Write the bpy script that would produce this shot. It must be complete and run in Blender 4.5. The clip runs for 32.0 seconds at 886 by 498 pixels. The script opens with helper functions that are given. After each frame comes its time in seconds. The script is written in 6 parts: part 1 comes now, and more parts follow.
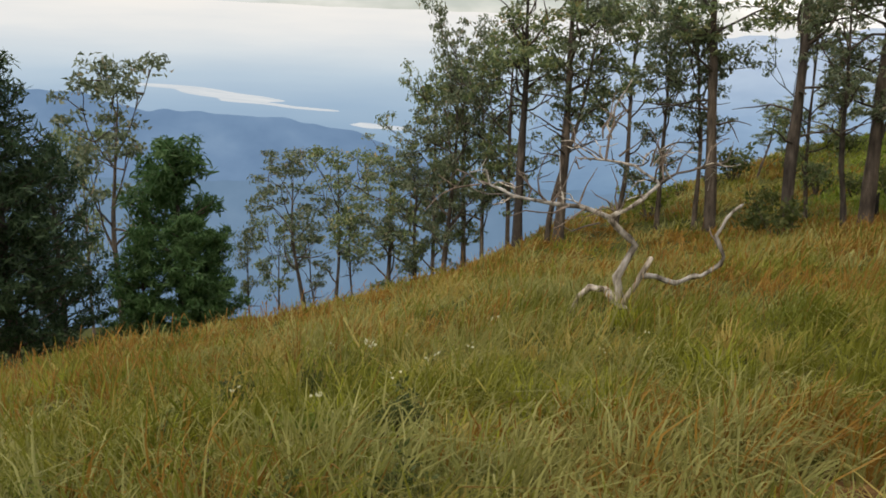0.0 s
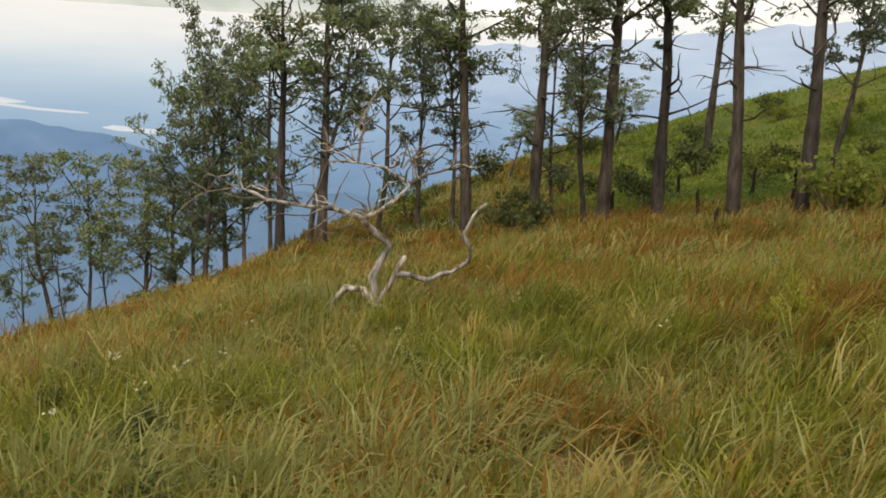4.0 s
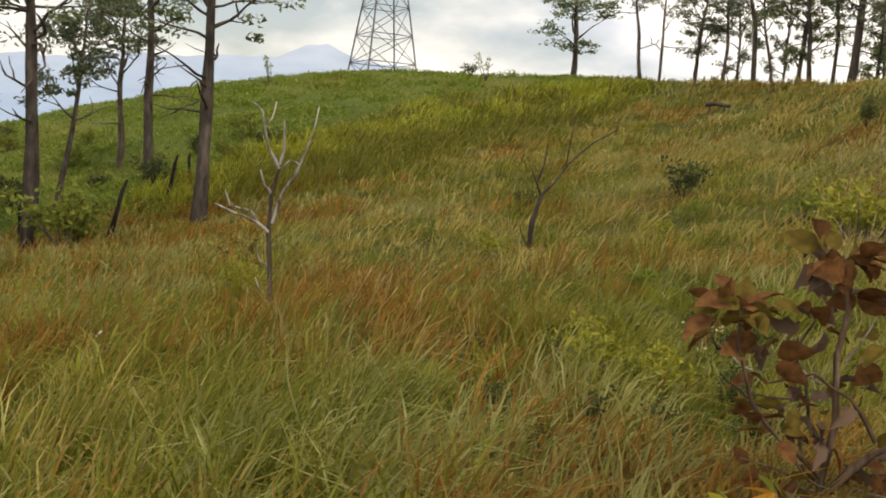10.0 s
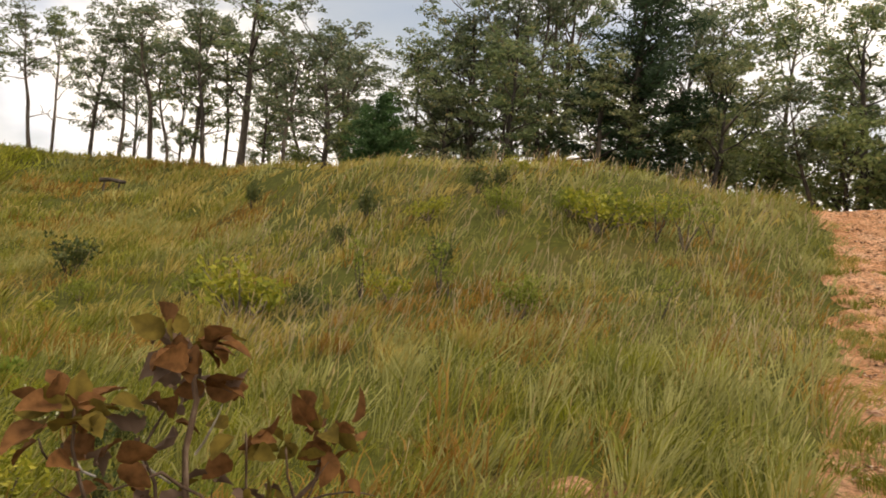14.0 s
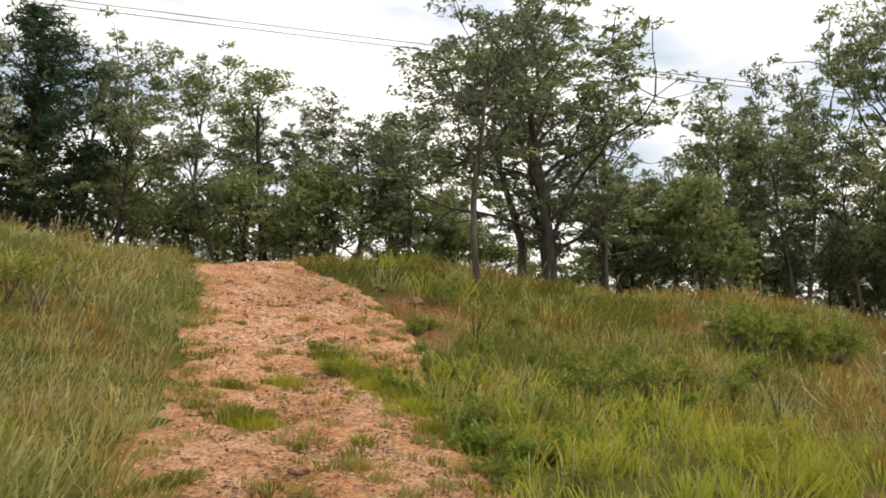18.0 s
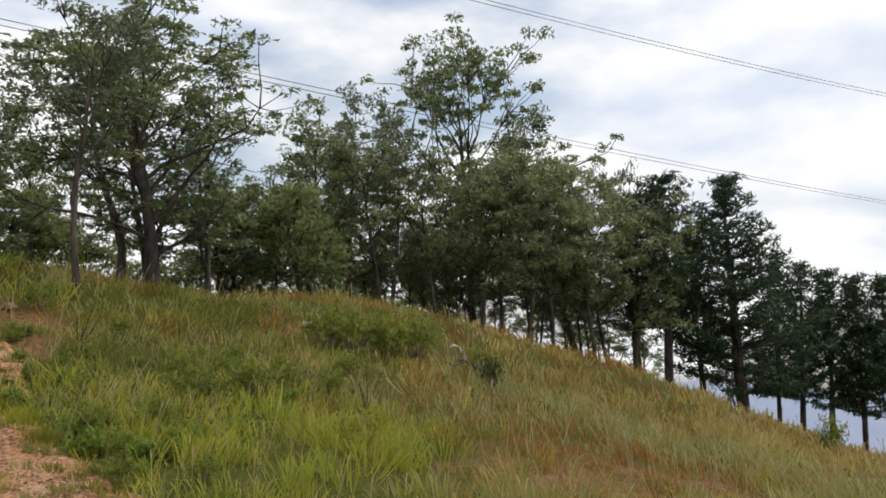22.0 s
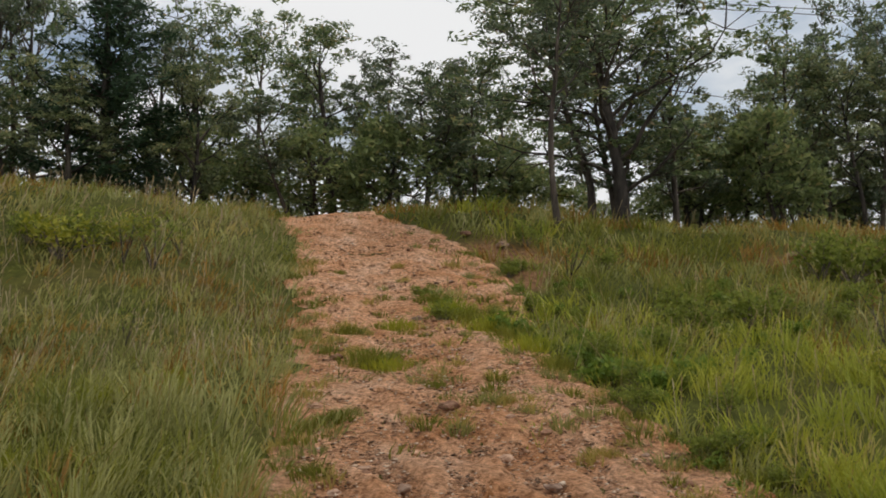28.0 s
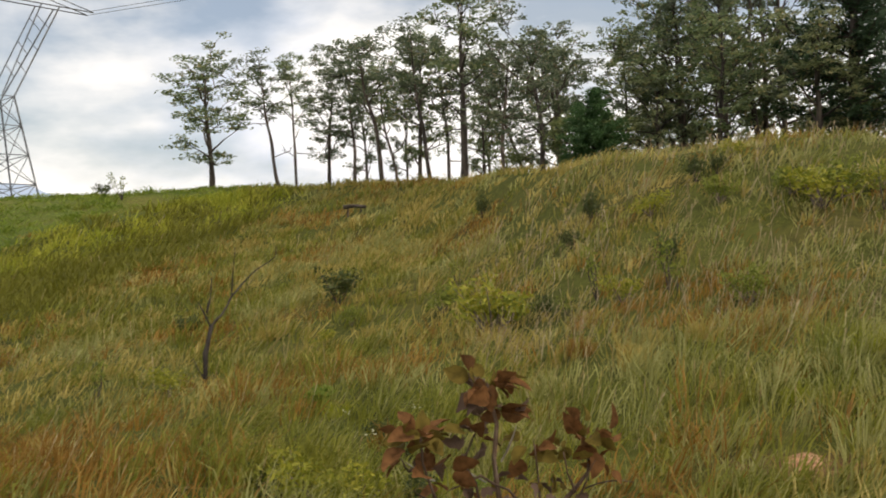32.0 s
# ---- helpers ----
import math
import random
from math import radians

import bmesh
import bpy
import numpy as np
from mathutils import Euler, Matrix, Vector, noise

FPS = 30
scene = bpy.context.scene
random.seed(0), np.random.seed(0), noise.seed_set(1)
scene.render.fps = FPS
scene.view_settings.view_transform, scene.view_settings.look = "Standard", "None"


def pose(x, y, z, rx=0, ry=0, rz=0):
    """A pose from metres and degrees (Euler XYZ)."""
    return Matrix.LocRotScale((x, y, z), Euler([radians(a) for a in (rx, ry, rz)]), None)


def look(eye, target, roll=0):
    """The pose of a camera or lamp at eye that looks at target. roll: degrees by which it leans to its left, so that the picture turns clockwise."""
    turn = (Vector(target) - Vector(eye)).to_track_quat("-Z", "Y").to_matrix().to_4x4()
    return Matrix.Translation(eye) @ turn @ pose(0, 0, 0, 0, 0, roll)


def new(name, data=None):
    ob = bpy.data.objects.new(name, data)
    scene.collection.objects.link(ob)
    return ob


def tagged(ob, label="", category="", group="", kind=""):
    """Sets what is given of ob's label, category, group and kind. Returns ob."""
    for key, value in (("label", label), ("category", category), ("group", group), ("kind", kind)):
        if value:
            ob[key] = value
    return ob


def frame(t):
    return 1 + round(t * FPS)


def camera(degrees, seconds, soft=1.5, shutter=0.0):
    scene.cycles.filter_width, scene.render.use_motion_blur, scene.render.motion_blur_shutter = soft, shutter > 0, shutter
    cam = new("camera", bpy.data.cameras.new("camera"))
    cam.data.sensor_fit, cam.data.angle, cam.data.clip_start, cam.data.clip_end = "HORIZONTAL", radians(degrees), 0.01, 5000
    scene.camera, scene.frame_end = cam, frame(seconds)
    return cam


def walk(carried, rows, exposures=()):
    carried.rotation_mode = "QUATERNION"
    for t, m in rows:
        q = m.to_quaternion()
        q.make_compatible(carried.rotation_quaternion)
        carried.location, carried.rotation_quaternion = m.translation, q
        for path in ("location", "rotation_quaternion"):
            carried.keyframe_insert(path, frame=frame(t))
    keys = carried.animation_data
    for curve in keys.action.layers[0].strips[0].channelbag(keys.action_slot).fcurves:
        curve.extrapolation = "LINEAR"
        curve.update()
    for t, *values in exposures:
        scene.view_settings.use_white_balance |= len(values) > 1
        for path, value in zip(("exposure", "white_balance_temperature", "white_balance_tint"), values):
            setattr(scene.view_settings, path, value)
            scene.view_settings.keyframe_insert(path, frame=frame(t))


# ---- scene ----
cam = camera(52.24, 32.0, soft=1.75, shutter=0.15)
EXPOSURES = ((0, 0.0, 6900, 10), (6, 0.12, 7150, 10), (11, 0.12, 7300, 12), (14, 0.28, 7600, 14), (17, 0.27, 7000, 11), (19, 0.33, 6850, 10), (21, 0.04, 6500, 10), (23, -0.18, 6250, 9), (24.5, -0.32, 6150, 8), (27, -0.38, 6250, 9), (28.5, -0.32, 6600, 10), (30, -0.08, 7400, 13), (31, -0.0, 6850, 10), (32, 0.06, 6850, 11))
walk(cam, [
    (0.0, look((-0.016, 0.596, 1.408), (-0.016, 10.424, -0.439), 1.19)),
    (0.5, look((-0.004, 0.579, 1.403), (0.190, 10.404, -0.446), 1.30)),
    (1.0, look((0.009, 0.563, 1.406), (0.437, 10.380, -0.446), 1.27)),
    (1.5, look((0.019, 0.555, 1.402), (0.710, 10.358, -0.447), 1.22)),
    (2.0, look((0.022, 0.531, 1.410), (1.019, 10.308, -0.438), 1.50)),
    (2.5, look((0.048, 0.488, 1.428), (1.367, 10.229, -0.409), 1.64)),
    (4.5, look((0.133, 0.485, 1.415), (3.108, 9.876, -0.303), 2.07)),
    (5.0, look((0.165, 0.441, 1.443), (3.610, 9.674, -0.257), 2.20)),
    (5.5, look((0.209, 0.384, 1.461), (4.138, 9.426, -0.215), 2.31)),
    (6.0, look((0.246, 0.340, 1.486), (4.698, 9.144, -0.153), 2.51)),
    (6.5, look((0.303, 0.326, 1.492), (5.283, 8.851, -0.097), 2.65)),
    (7.0, look((0.331, 0.316, 1.483), (5.866, 8.505, -0.033), 2.94)),
    (7.5, look((0.379, 0.325, 1.481), (6.472, 8.122, 0.034), 3.17)),
    (8.0, look((0.411, 0.323, 1.472), (7.060, 7.667, 0.108), 3.39)),
    (8.5, look((0.486, 0.352, 1.454), (7.681, 7.181, 0.187), 3.52)),
    (9.0, look((0.556, 0.392, 1.451), (8.281, 6.631, 0.265), 3.57)),
    (9.5, look((0.592, 0.358, 1.458), (8.784, 5.986, 0.356), 3.58)),
    (10.0, look((0.587, 0.313, 1.501), (9.197, 5.292, 0.468), 3.56)),
    (10.5, look((0.583, 0.276, 1.516), (9.562, 4.579, 0.580), 3.71)),
    (11.0, look((0.611, 0.277, 1.510), (9.921, 3.840, 0.717), 4.14)),
    (11.5, look((0.631, 0.282, 1.509), (10.197, 3.126, 0.865), 4.55)),
    (12.0, look((0.655, 0.252, 1.526), (10.429, 2.309, 1.041), 4.47)),
    (12.5, look((0.788, 0.229, 1.520), (10.696, 1.546, 1.209), 4.17)),
    (13.0, look((0.908, 0.218, 1.516), (10.893, 0.754, 1.387), 4.16)),
    (13.5, look((1.062, 0.215, 1.502), (11.058, -0.053, 1.575), 4.38)),
    (14.0, look((1.019, 0.179, 1.524), (10.960, -0.876, 1.778), 4.12)),
    (14.5, look((0.721, 0.085, 1.588), (10.546, -1.740, 1.961), 3.28)),
    (16.5, look((0.646, -1.104, 1.613), (9.671, -5.316, 2.517), 0.87)),
    (17.0, look((0.543, -1.139, 1.632), (9.196, -6.059, 2.591), 0.32)),
    (17.5, look((0.465, -1.104, 1.644), (8.671, -6.729, 2.650), 0.09)),
    (18.0, look((0.413, -1.016, 1.691), (8.100, -7.331, 2.703), 0.30)),
    (18.5, look((0.239, -1.054, 1.748), (7.428, -7.932, 2.749), 0.11)),
    (19.0, look((0.068, -1.032, 1.784), (6.704, -8.447, 2.773), -0.28)),
    (19.5, look((0.010, -0.954, 1.797), (6.070, -8.847, 2.781), -0.53)),
    (20.0, look((-0.049, -0.639, 1.803), (5.453, -8.932, 2.774), -0.63)),
    (20.5, look((-0.024, -0.450, 1.805), (5.007, -9.039, 2.769), -0.70)),
    (21.0, look((-0.061, -0.308, 1.808), (4.605, -9.101, 2.762), -0.82)),
    (21.5, look((-0.063, -0.194, 1.779), (4.338, -9.122, 2.733), -1.03)),
    (22.0, look((-0.050, -0.153, 1.752), (4.196, -9.157, 2.700), -1.23)),
    (22.5, look((-0.033, -0.187, 1.720), (4.173, -9.211, 2.659), -1.39)),
    (23.0, look((0.056, -0.227, 1.692), (4.303, -9.233, 2.613), -1.60)),
    (23.5, look((0.151, -0.329, 1.663), (4.548, -9.265, 2.563), -1.68)),
    (24.0, look((0.267, -0.418, 1.630), (4.905, -9.234, 2.507), -1.80)),
    (24.5, look((0.340, -0.476, 1.582), (5.321, -9.105, 2.438), -1.88)),
    (26.5, look((0.658, -0.499, 1.580), (7.286, -7.960, 2.216), -1.85)),
    (27.0, look((0.692, -0.439, 1.610), (7.782, -7.470, 2.167), -1.95)),
    (27.5, look((0.660, -0.300, 1.623), (8.178, -6.875, 2.124), -1.94)),
    (28.0, look((0.682, -0.208, 1.649), (8.686, -6.187, 2.077), -2.07)),
    (28.5, look((0.646, -0.030, 1.681), (9.078, -5.394, 2.033), -2.04)),
    (29.0, look((0.631, 0.142, 1.735), (9.462, -4.542, 2.002), -1.97)),
    (29.5, look((0.702, 0.255, 1.805), (9.901, -3.663, 1.986), -2.29)),
    (30.0, look((0.697, 0.299, 1.802), (10.228, -2.722, 1.944), -2.41)),
    (30.5, look((0.450, 0.260, 1.775), (10.253, -1.707, 1.896), -3.01)),
    (31.0, look((0.349, 0.179, 1.765), (10.314, -0.654, 1.882), -2.80)),
    (31.5, look((0.130, 0.187, 1.817), (10.125, 0.502, 1.901), -3.31)),
    (32.0, look((-0.231, 0.240, 1.877), (9.666, 1.671, 1.927), -3.09)),
], EXPOSURES)


# ---------------------------------------------------------------- world, sun
world = bpy.data.worlds.new("sky_world")
scene.world = world
world.use_nodes = True
wn, wl = world.node_tree.nodes, world.node_tree.links
wn.clear()
SUN_AZ, SUN_EL = 205.0, 58.0
sky = wn.new("ShaderNodeTexSky")
sky.sky_type = "NISHITA"
sky.sun_disc = False
sky.sun_elevation, sky.sun_rotation = radians(SUN_EL), radians(SUN_AZ)
sky.air_density, sky.dust_density = 1.2, 2.5
bg_sky = wn.new("ShaderNodeBackground")
bg_sky.inputs["Strength"].default_value = 0.12
wl.new(sky.outputs[0], bg_sky.inputs["Color"])
wco = wn.new("ShaderNodeTexCoord")
wmap = wn.new("ShaderNodeMapping")
wmap.inputs["Scale"].default_value = (1.0, 1.0, 2.4)
wl.new(wco.outputs["Generated"], wmap.inputs["Vector"])
wnoise = wn.new("ShaderNodeTexNoise")
wnoise.inputs["Scale"].default_value = 2.3
wnoise.inputs["Detail"].default_value = 7.0
wnoise.inputs["Roughness"].default_value = 0.52
wl.new(wmap.outputs[0], wnoise.inputs["Vector"])
wramp = wn.new("ShaderNodeValToRGB")
wramp.color_ramp.elements[0].position, wramp.color_ramp.elements[0].color = 0.42, (0.20, 0.20, 0.20, 1)
wramp.color_ramp.elements[1].position, wramp.color_ramp.elements[1].color = 0.55, (1, 1, 1, 1)
wl.new(wnoise.outputs[0], wramp.inputs[0])
wn2 = wn.new("ShaderNodeTexNoise")
wn2.inputs["Scale"].default_value = 4.5
wn2.inputs["Detail"].default_value = 5.0
wl.new(wmap.outputs[0], wn2.inputs["Vector"])
wr2 = wn.new("ShaderNodeValToRGB")
wr2.color_ramp.elements[0].position, wr2.color_ramp.elements[0].color = 0.36, (0.75, 0.80, 0.90, 1)
wr2.color_ramp.elements[1].position, wr2.color_ramp.elements[1].color = 0.52, (1.0, 0.99, 0.98, 1)
wl.new(wn2.outputs[0], wr2.inputs[0])
bg_cloud = wn.new("ShaderNodeBackground")
bg_cloud.inputs["Strength"].default_value = 1.1
wl.new(wr2.outputs[0], bg_cloud.inputs["Color"])
wmix = wn.new("ShaderNodeMixShader")
wl.new(wramp.outputs[0], wmix.inputs[0])
wl.new(bg_sky.outputs[0], wmix.inputs[1])
wl.new(bg_cloud.outputs[0], wmix.inputs[2])
wout = wn.new("ShaderNodeOutputWorld")
wl.new(wmix.outputs[0], wout.inputs["Surface"])


def spot(az, r, z=0.0):
    return Vector((r * math.sin(radians(az)), r * math.cos(radians(az)), z))


sun = new("sun", bpy.data.lights.new("sun", "SUN"))
sun.data.energy, sun.data.angle, sun.data.color = 1.3, radians(16), (1.0, 0.95, 0.87)
sun.matrix_world = look(spot(SUN_AZ, 60 * math.cos(radians(SUN_EL)), 60 * math.sin(radians(SUN_EL))), (0, 0, 0))


# ---------------------------------------------------------------- materials
def material(name):
    m = bpy.data.materials.new(name)
    m.use_nodes = True
    m.node_tree.nodes.clear()
    return m, m.node_tree.nodes, m.node_tree.links


def ramp(nodes, stops):
    r = nodes.new("ShaderNodeValToRGB")
    while len(r.color_ramp.elements) < len(stops):
        r.color_ramp.elements.new(0.5)
    for e, (p, c) in zip(r.color_ramp.elements, stops):
        e.position, e.color = p, (*c, 1)
    return r


def noise_at(nodes, links, scale, detail=3.0, rough=0.55, stretch=None, rotation=None):
    """Noise in the world's metres."""
    geo = nodes.new("ShaderNodeNewGeometry")
    n = nodes.new("ShaderNodeTexNoise")
    n.inputs["Scale"].default_value, n.inputs["Detail"].default_value, n.inputs["Roughness"].default_value = scale, detail, rough
    if stretch:
        mp = nodes.new("ShaderNodeMapping")
        mp.inputs["Scale"].default_value = stretch
        links.new(geo.outputs["Position"], mp.inputs["Vector"])
        links.new(mp.outputs[0], n.inputs["Vector"])
    else:
        links.new(geo.outputs["Position"], n.inputs["Vector"])
    return n


def mixed(nodes, links, fac, a, b, mode="MIX"):
    m = nodes.new("ShaderNodeMix")
    m.data_type, m.blend_type = "RGBA", mode
    for sock, val in ((m.inputs[0], fac), (m.inputs[6], a), (m.inputs[7], b)):
        if isinstance(val, (int, float)):
            sock.default_value = val
        elif isinstance(val, tuple):
            sock.default_value = (*val, 1)
        else:
            links.new(val, sock)
    return m.outputs[2]


def leafy(name, stops, patch_stops=None, patch_scale=0.35, patch_fac=0.5, translucent=0.35, rough=0.55, gloss=0.25, tufted=0.0):
    """Blades and leaves: each island takes its own shade, each tuft its own, and patches of metres shift it."""
    m, n, l = material(name)
    geo = n.new("ShaderNodeNewGeometry")
    r = ramp(n, stops)
    shade = geo.outputs["Random Per Island"]
    if tufted:
        own = n.new("ShaderNodeAttribute")
        own.attribute_name = "tone"
        both = n.new("ShaderNodeMix")
        both.inputs[0].default_value = tufted
        l.new(shade, both.inputs[2])
        l.new(own.outputs["Fac"], both.inputs[3])
        shade = both.outputs[0]
    l.new(shade, r.inputs[0])
    col = r.outputs[0]
    if patch_stops:
        big = noise_at(n, l, patch_scale, 4.0)
        pr = ramp(n, patch_stops)
        l.new(big.outputs[0], pr.inputs[0])
        col = mixed(n, l, patch_fac, col, pr.outputs[0])
    b = n.new("ShaderNodeBsdfPrincipled")
    b.inputs["Roughness"].default_value = rough
    b.inputs["Specular IOR Level"].default_value = gloss
    l.new(col, b.inputs["Base Color"])
    t = n.new("ShaderNodeBsdfTranslucent")
    l.new(col, t.inputs["Color"])
    mx = n.new("ShaderNodeMixShader")
    mx.inputs[0].default_value = translucent
    l.new(b.outputs[0], mx.inputs[1])
    l.new(t.outputs[0], mx.inputs[2])
    out = n.new("ShaderNodeOutputMaterial")
    l.new(mx.outputs[0], out.inputs["Surface"])
    return m


def barky(name, stops, scale=6.0, stretch=(1, 1, 0.18), rough=0.85, bump=0.5):
    m, n, l = material(name)
    a = noise_at(n, l, scale, 6.0, 0.6, stretch)
    r = ramp(n, stops)
    l.new(a.outputs[0], r.inputs[0])
    big = noise_at(n, l, 0.9, 2.0)
    br = ramp(n, [(0.35, (0.6, 0.6, 0.6)), (0.65, (1.15, 1.12, 1.08))])
    l.new(big.outputs[0], br.inputs[0])
    col = mixed(n, l, 1.0, r.outputs[0], br.outputs[0], "MULTIPLY")
    info = n.new("ShaderNodeObjectInfo")
    ir = ramp(n, [(0.0, (0.75, 0.75, 0.78)), (1.0, (1.2, 1.12, 1.05))])
    l.new(info.outputs["Random"], ir.inputs[0])
    col = mixed(n, l, 1.0, col, ir.outputs[0], "MULTIPLY")
    b = n.new("ShaderNodeBsdfPrincipled")
    b.inputs["Roughness"].default_value = rough
    b.inputs["Specular IOR Level"].default_value = 0.2
    l.new(col, b.inputs["Base Color"])
    bp = n.new("ShaderNodeBump")
    bp.inputs["Strength"].default_value, bp.inputs["Distance"].default_value = bump, 0.03
    l.new(a.outputs[0], bp.inputs["Height"])
    l.new(bp.outputs[0], b.inputs["Normal"])
    out = n.new("ShaderNodeOutputMaterial")
    l.new(b.outputs[0], out.inputs["Surface"])
    return m


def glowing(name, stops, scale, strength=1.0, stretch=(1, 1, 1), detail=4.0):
    """Far land as emission: the haze of kilometres of bright air painted into colour."""
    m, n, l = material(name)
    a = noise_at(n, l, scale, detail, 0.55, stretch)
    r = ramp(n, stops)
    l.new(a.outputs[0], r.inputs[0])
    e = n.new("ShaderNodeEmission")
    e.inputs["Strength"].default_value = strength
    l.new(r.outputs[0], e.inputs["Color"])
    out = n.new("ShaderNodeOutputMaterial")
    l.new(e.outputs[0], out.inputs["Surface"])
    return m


M_SOIL, sn, sl = material("soil_under_grass")
s1 = noise_at(sn, sl, 0.5, 4.0)
s2 = noise_at(sn, sl, 9.0, 5.0)
sr1 = ramp(sn, [(0.3, (0.06, 0.066, 0.015)), (0.5, (0.09, 0.098, 0.02)), (0.7, (0.10, 0.085, 0.025))])
sr2 = ramp(sn, [(0.3, (0.55, 0.55, 0.5)), (0.7, (1.2, 1.15, 1.1))])
sl.new(s1.outputs[0], sr1.inputs[0])
sl.new(s2.outputs[0], sr2.inputs[0])
sb = sn.new("ShaderNodeBsdfPrincipled")
sb.inputs["Roughness"].default_value = 0.95
sb.inputs["Specular IOR Level"].default_value = 0.1
sat = sn.new("ShaderNodeAttribute")   # how far the soil is closed over by short turf
sat.attribute_name = "turf"
s3 = noise_at(sn, sl, 0.16, 5.0)
sr3 = ramp(sn, [(0.3, (0.075, 0.11, 0.022)), (0.5, (0.115, 0.15, 0.03)), (0.7, (0.17, 0.16, 0.04))])
sl.new(s3.outputs[0], sr3.inputs[0])
sbase = mixed(sn, sl, sat.outputs["Fac"], sr1.outputs[0], sr3.outputs[0])
sbare = sn.new("ShaderNodeAttribute")   # how far the earth lies open
sbare.attribute_name = "bare"
s4 = noise_at(sn, sl, 14.0, 6.0, 0.7)
sr4 = ramp(sn, [(0.32, (0.08, 0.042, 0.02)), (0.5, (0.20, 0.105, 0.05)), (0.68, (0.36, 0.22, 0.12))])
sl.new(s4.outputs[0], sr4.inputs[0])
sopen = mixed(sn, sl, sbare.outputs["Fac"], sbase, sr4.outputs[0])
sl.new(mixed(sn, sl, 1.0, sopen, sr2.outputs[0], "MULTIPLY"), sb.inputs["Base Color"])
so = sn.new("ShaderNodeOutputMaterial")
sl.new(sb.outputs[0], so.inputs["Surface"])

M_DIRT, dn, dl = material("salmon_dirt")
d1 = noise_at(dn, dl, 1.3, 6.0, 0.65)
d2 = noise_at(dn, dl, 20.0, 8.0, 0.74)
dr1 = ramp(dn, [(0.3, (0.471, 0.206, 0.081)), (0.42, (0.642, 0.330, 0.168)), (0.56, (0.728, 0.422, 0.249)), (0.75, (0.813, 0.546, 0.383))])
dr2 = ramp(dn, [(0.36, (0.30, 0.26, 0.22)), (0.47, (0.82, 0.78, 0.74)), (0.55, (1.0, 1.0, 1.0)), (0.68, (1.35, 1.36, 1.38))])
dl.new(d1.outputs[0], dr1.inputs[0])
dl.new(d2.outputs[0], dr2.inputs[0])
db = dn.new("ShaderNodeBsdfPrincipled")
db.inputs["Roughness"].default_value = 0.95
db.inputs["Specular IOR Level"].default_value = 0.1
d3 = noise_at(dn, dl, 7.5, 6.0, 0.72)
dr3 = ramp(dn, [(0.34, (0.60, 0.55, 0.50)), (0.46, (1.0, 0.98, 0.95)), (0.6, (1.14, 1.14, 1.14)), (0.72, (1.3, 1.32, 1.36))])
dl.new(d3.outputs[0], dr3.inputs[0])
dmix = mixed(dn, dl, 1.0, dr1.outputs[0], dr2.outputs[0], "MULTIPLY")
dl.new(mixed(dn, dl, 1.0, dmix, dr3.outputs[0], "MULTIPLY"), db.inputs["Base Color"])
dbp = dn.new("ShaderNodeBump")
dbp.inputs["Strength"].default_value, dbp.inputs["Distance"].default_value = 1.0, 0.06
dl.new(d2.outputs[0], dbp.inputs["Height"])
dl.new(dbp.outputs[0], db.inputs["Normal"])
do = dn.new("ShaderNodeOutputMaterial")
dl.new(db.outputs[0], do.inputs["Surface"])

M_GUM_BARK = barky("gum_bark", [(0.3, (0.05, 0.042, 0.034)), (0.5, (0.12, 0.10, 0.08)), (0.72, (0.25, 0.21, 0.175))], 9.0, (1, 1, 0.25), 0.9, 0.9)
M_DARK_BARK = barky("dark_bark", [(0.3, (0.04, 0.033, 0.027)), (0.5, (0.095, 0.08, 0.066)), (0.7, (0.17, 0.145, 0.12)), (0.85, (0.25, 0.22, 0.19))], 9.0, (1, 1, 0.25), 0.9, 0.9)
M_CHAR = barky("charred_wood", [(0.3, (0.012, 0.011, 0.01)), (0.7, (0.05, 0.042, 0.036))])
M_DEADWOOD = barky("bleached_deadwood", [(0.34, (0.09, 0.075, 0.055)), (0.44, (0.30, 0.265, 0.21)), (0.53, (0.56, 0.52, 0.45)), (0.66, (0.78, 0.75, 0.69))], 13.0)
M_GREYWOOD = barky("grey_deadwood", [(0.3, (0.09, 0.075, 0.06)), (0.5, (0.22, 0.18, 0.15)), (0.75, (0.36, 0.31, 0.27))], 9.0)
M_GUM_LEAF = leafy("gum_leaves", [(0.0, (0.093, 0.134, 0.052)), (0.5, (0.178, 0.230, 0.091)), (0.85, (0.309, 0.357, 0.153)), (1.0, (0.419, 0.311, 0.124))], translucent=0.42, rough=0.42, gloss=0.5)
M_GREY_LEAF = leafy("grey_gum_leaves", [(0.0, (0.077, 0.105, 0.051)), (0.5, (0.147, 0.180, 0.093)), (0.9, (0.243, 0.273, 0.159)), (1.0, (0.320, 0.248, 0.146))], translucent=0.42, rough=0.42, gloss=0.5)
M_FRESH_LEAF = leafy("fresh_green_leaves", [(0.0, (0.11, 0.18, 0.024)), (0.5, (0.20, 0.28, 0.04)), (1.0, (0.30, 0.36, 0.07))], translucent=0.52)
M_DARK_LEAF = leafy("dark_leaves", [(0.0, (0.115, 0.149, 0.062)), (0.5, (0.223, 0.254, 0.106)), (0.9, (0.363, 0.377, 0.168)), (1.0, (0.478, 0.361, 0.146))], translucent=0.42, rough=0.42, gloss=0.5)
M_NEEDLE = leafy("pine_needles", [(0.0, (0.026, 0.048, 0.022)), (0.5, (0.045, 0.08, 0.036)), (1.0, (0.08, 0.12, 0.055))], translucent=0.35)
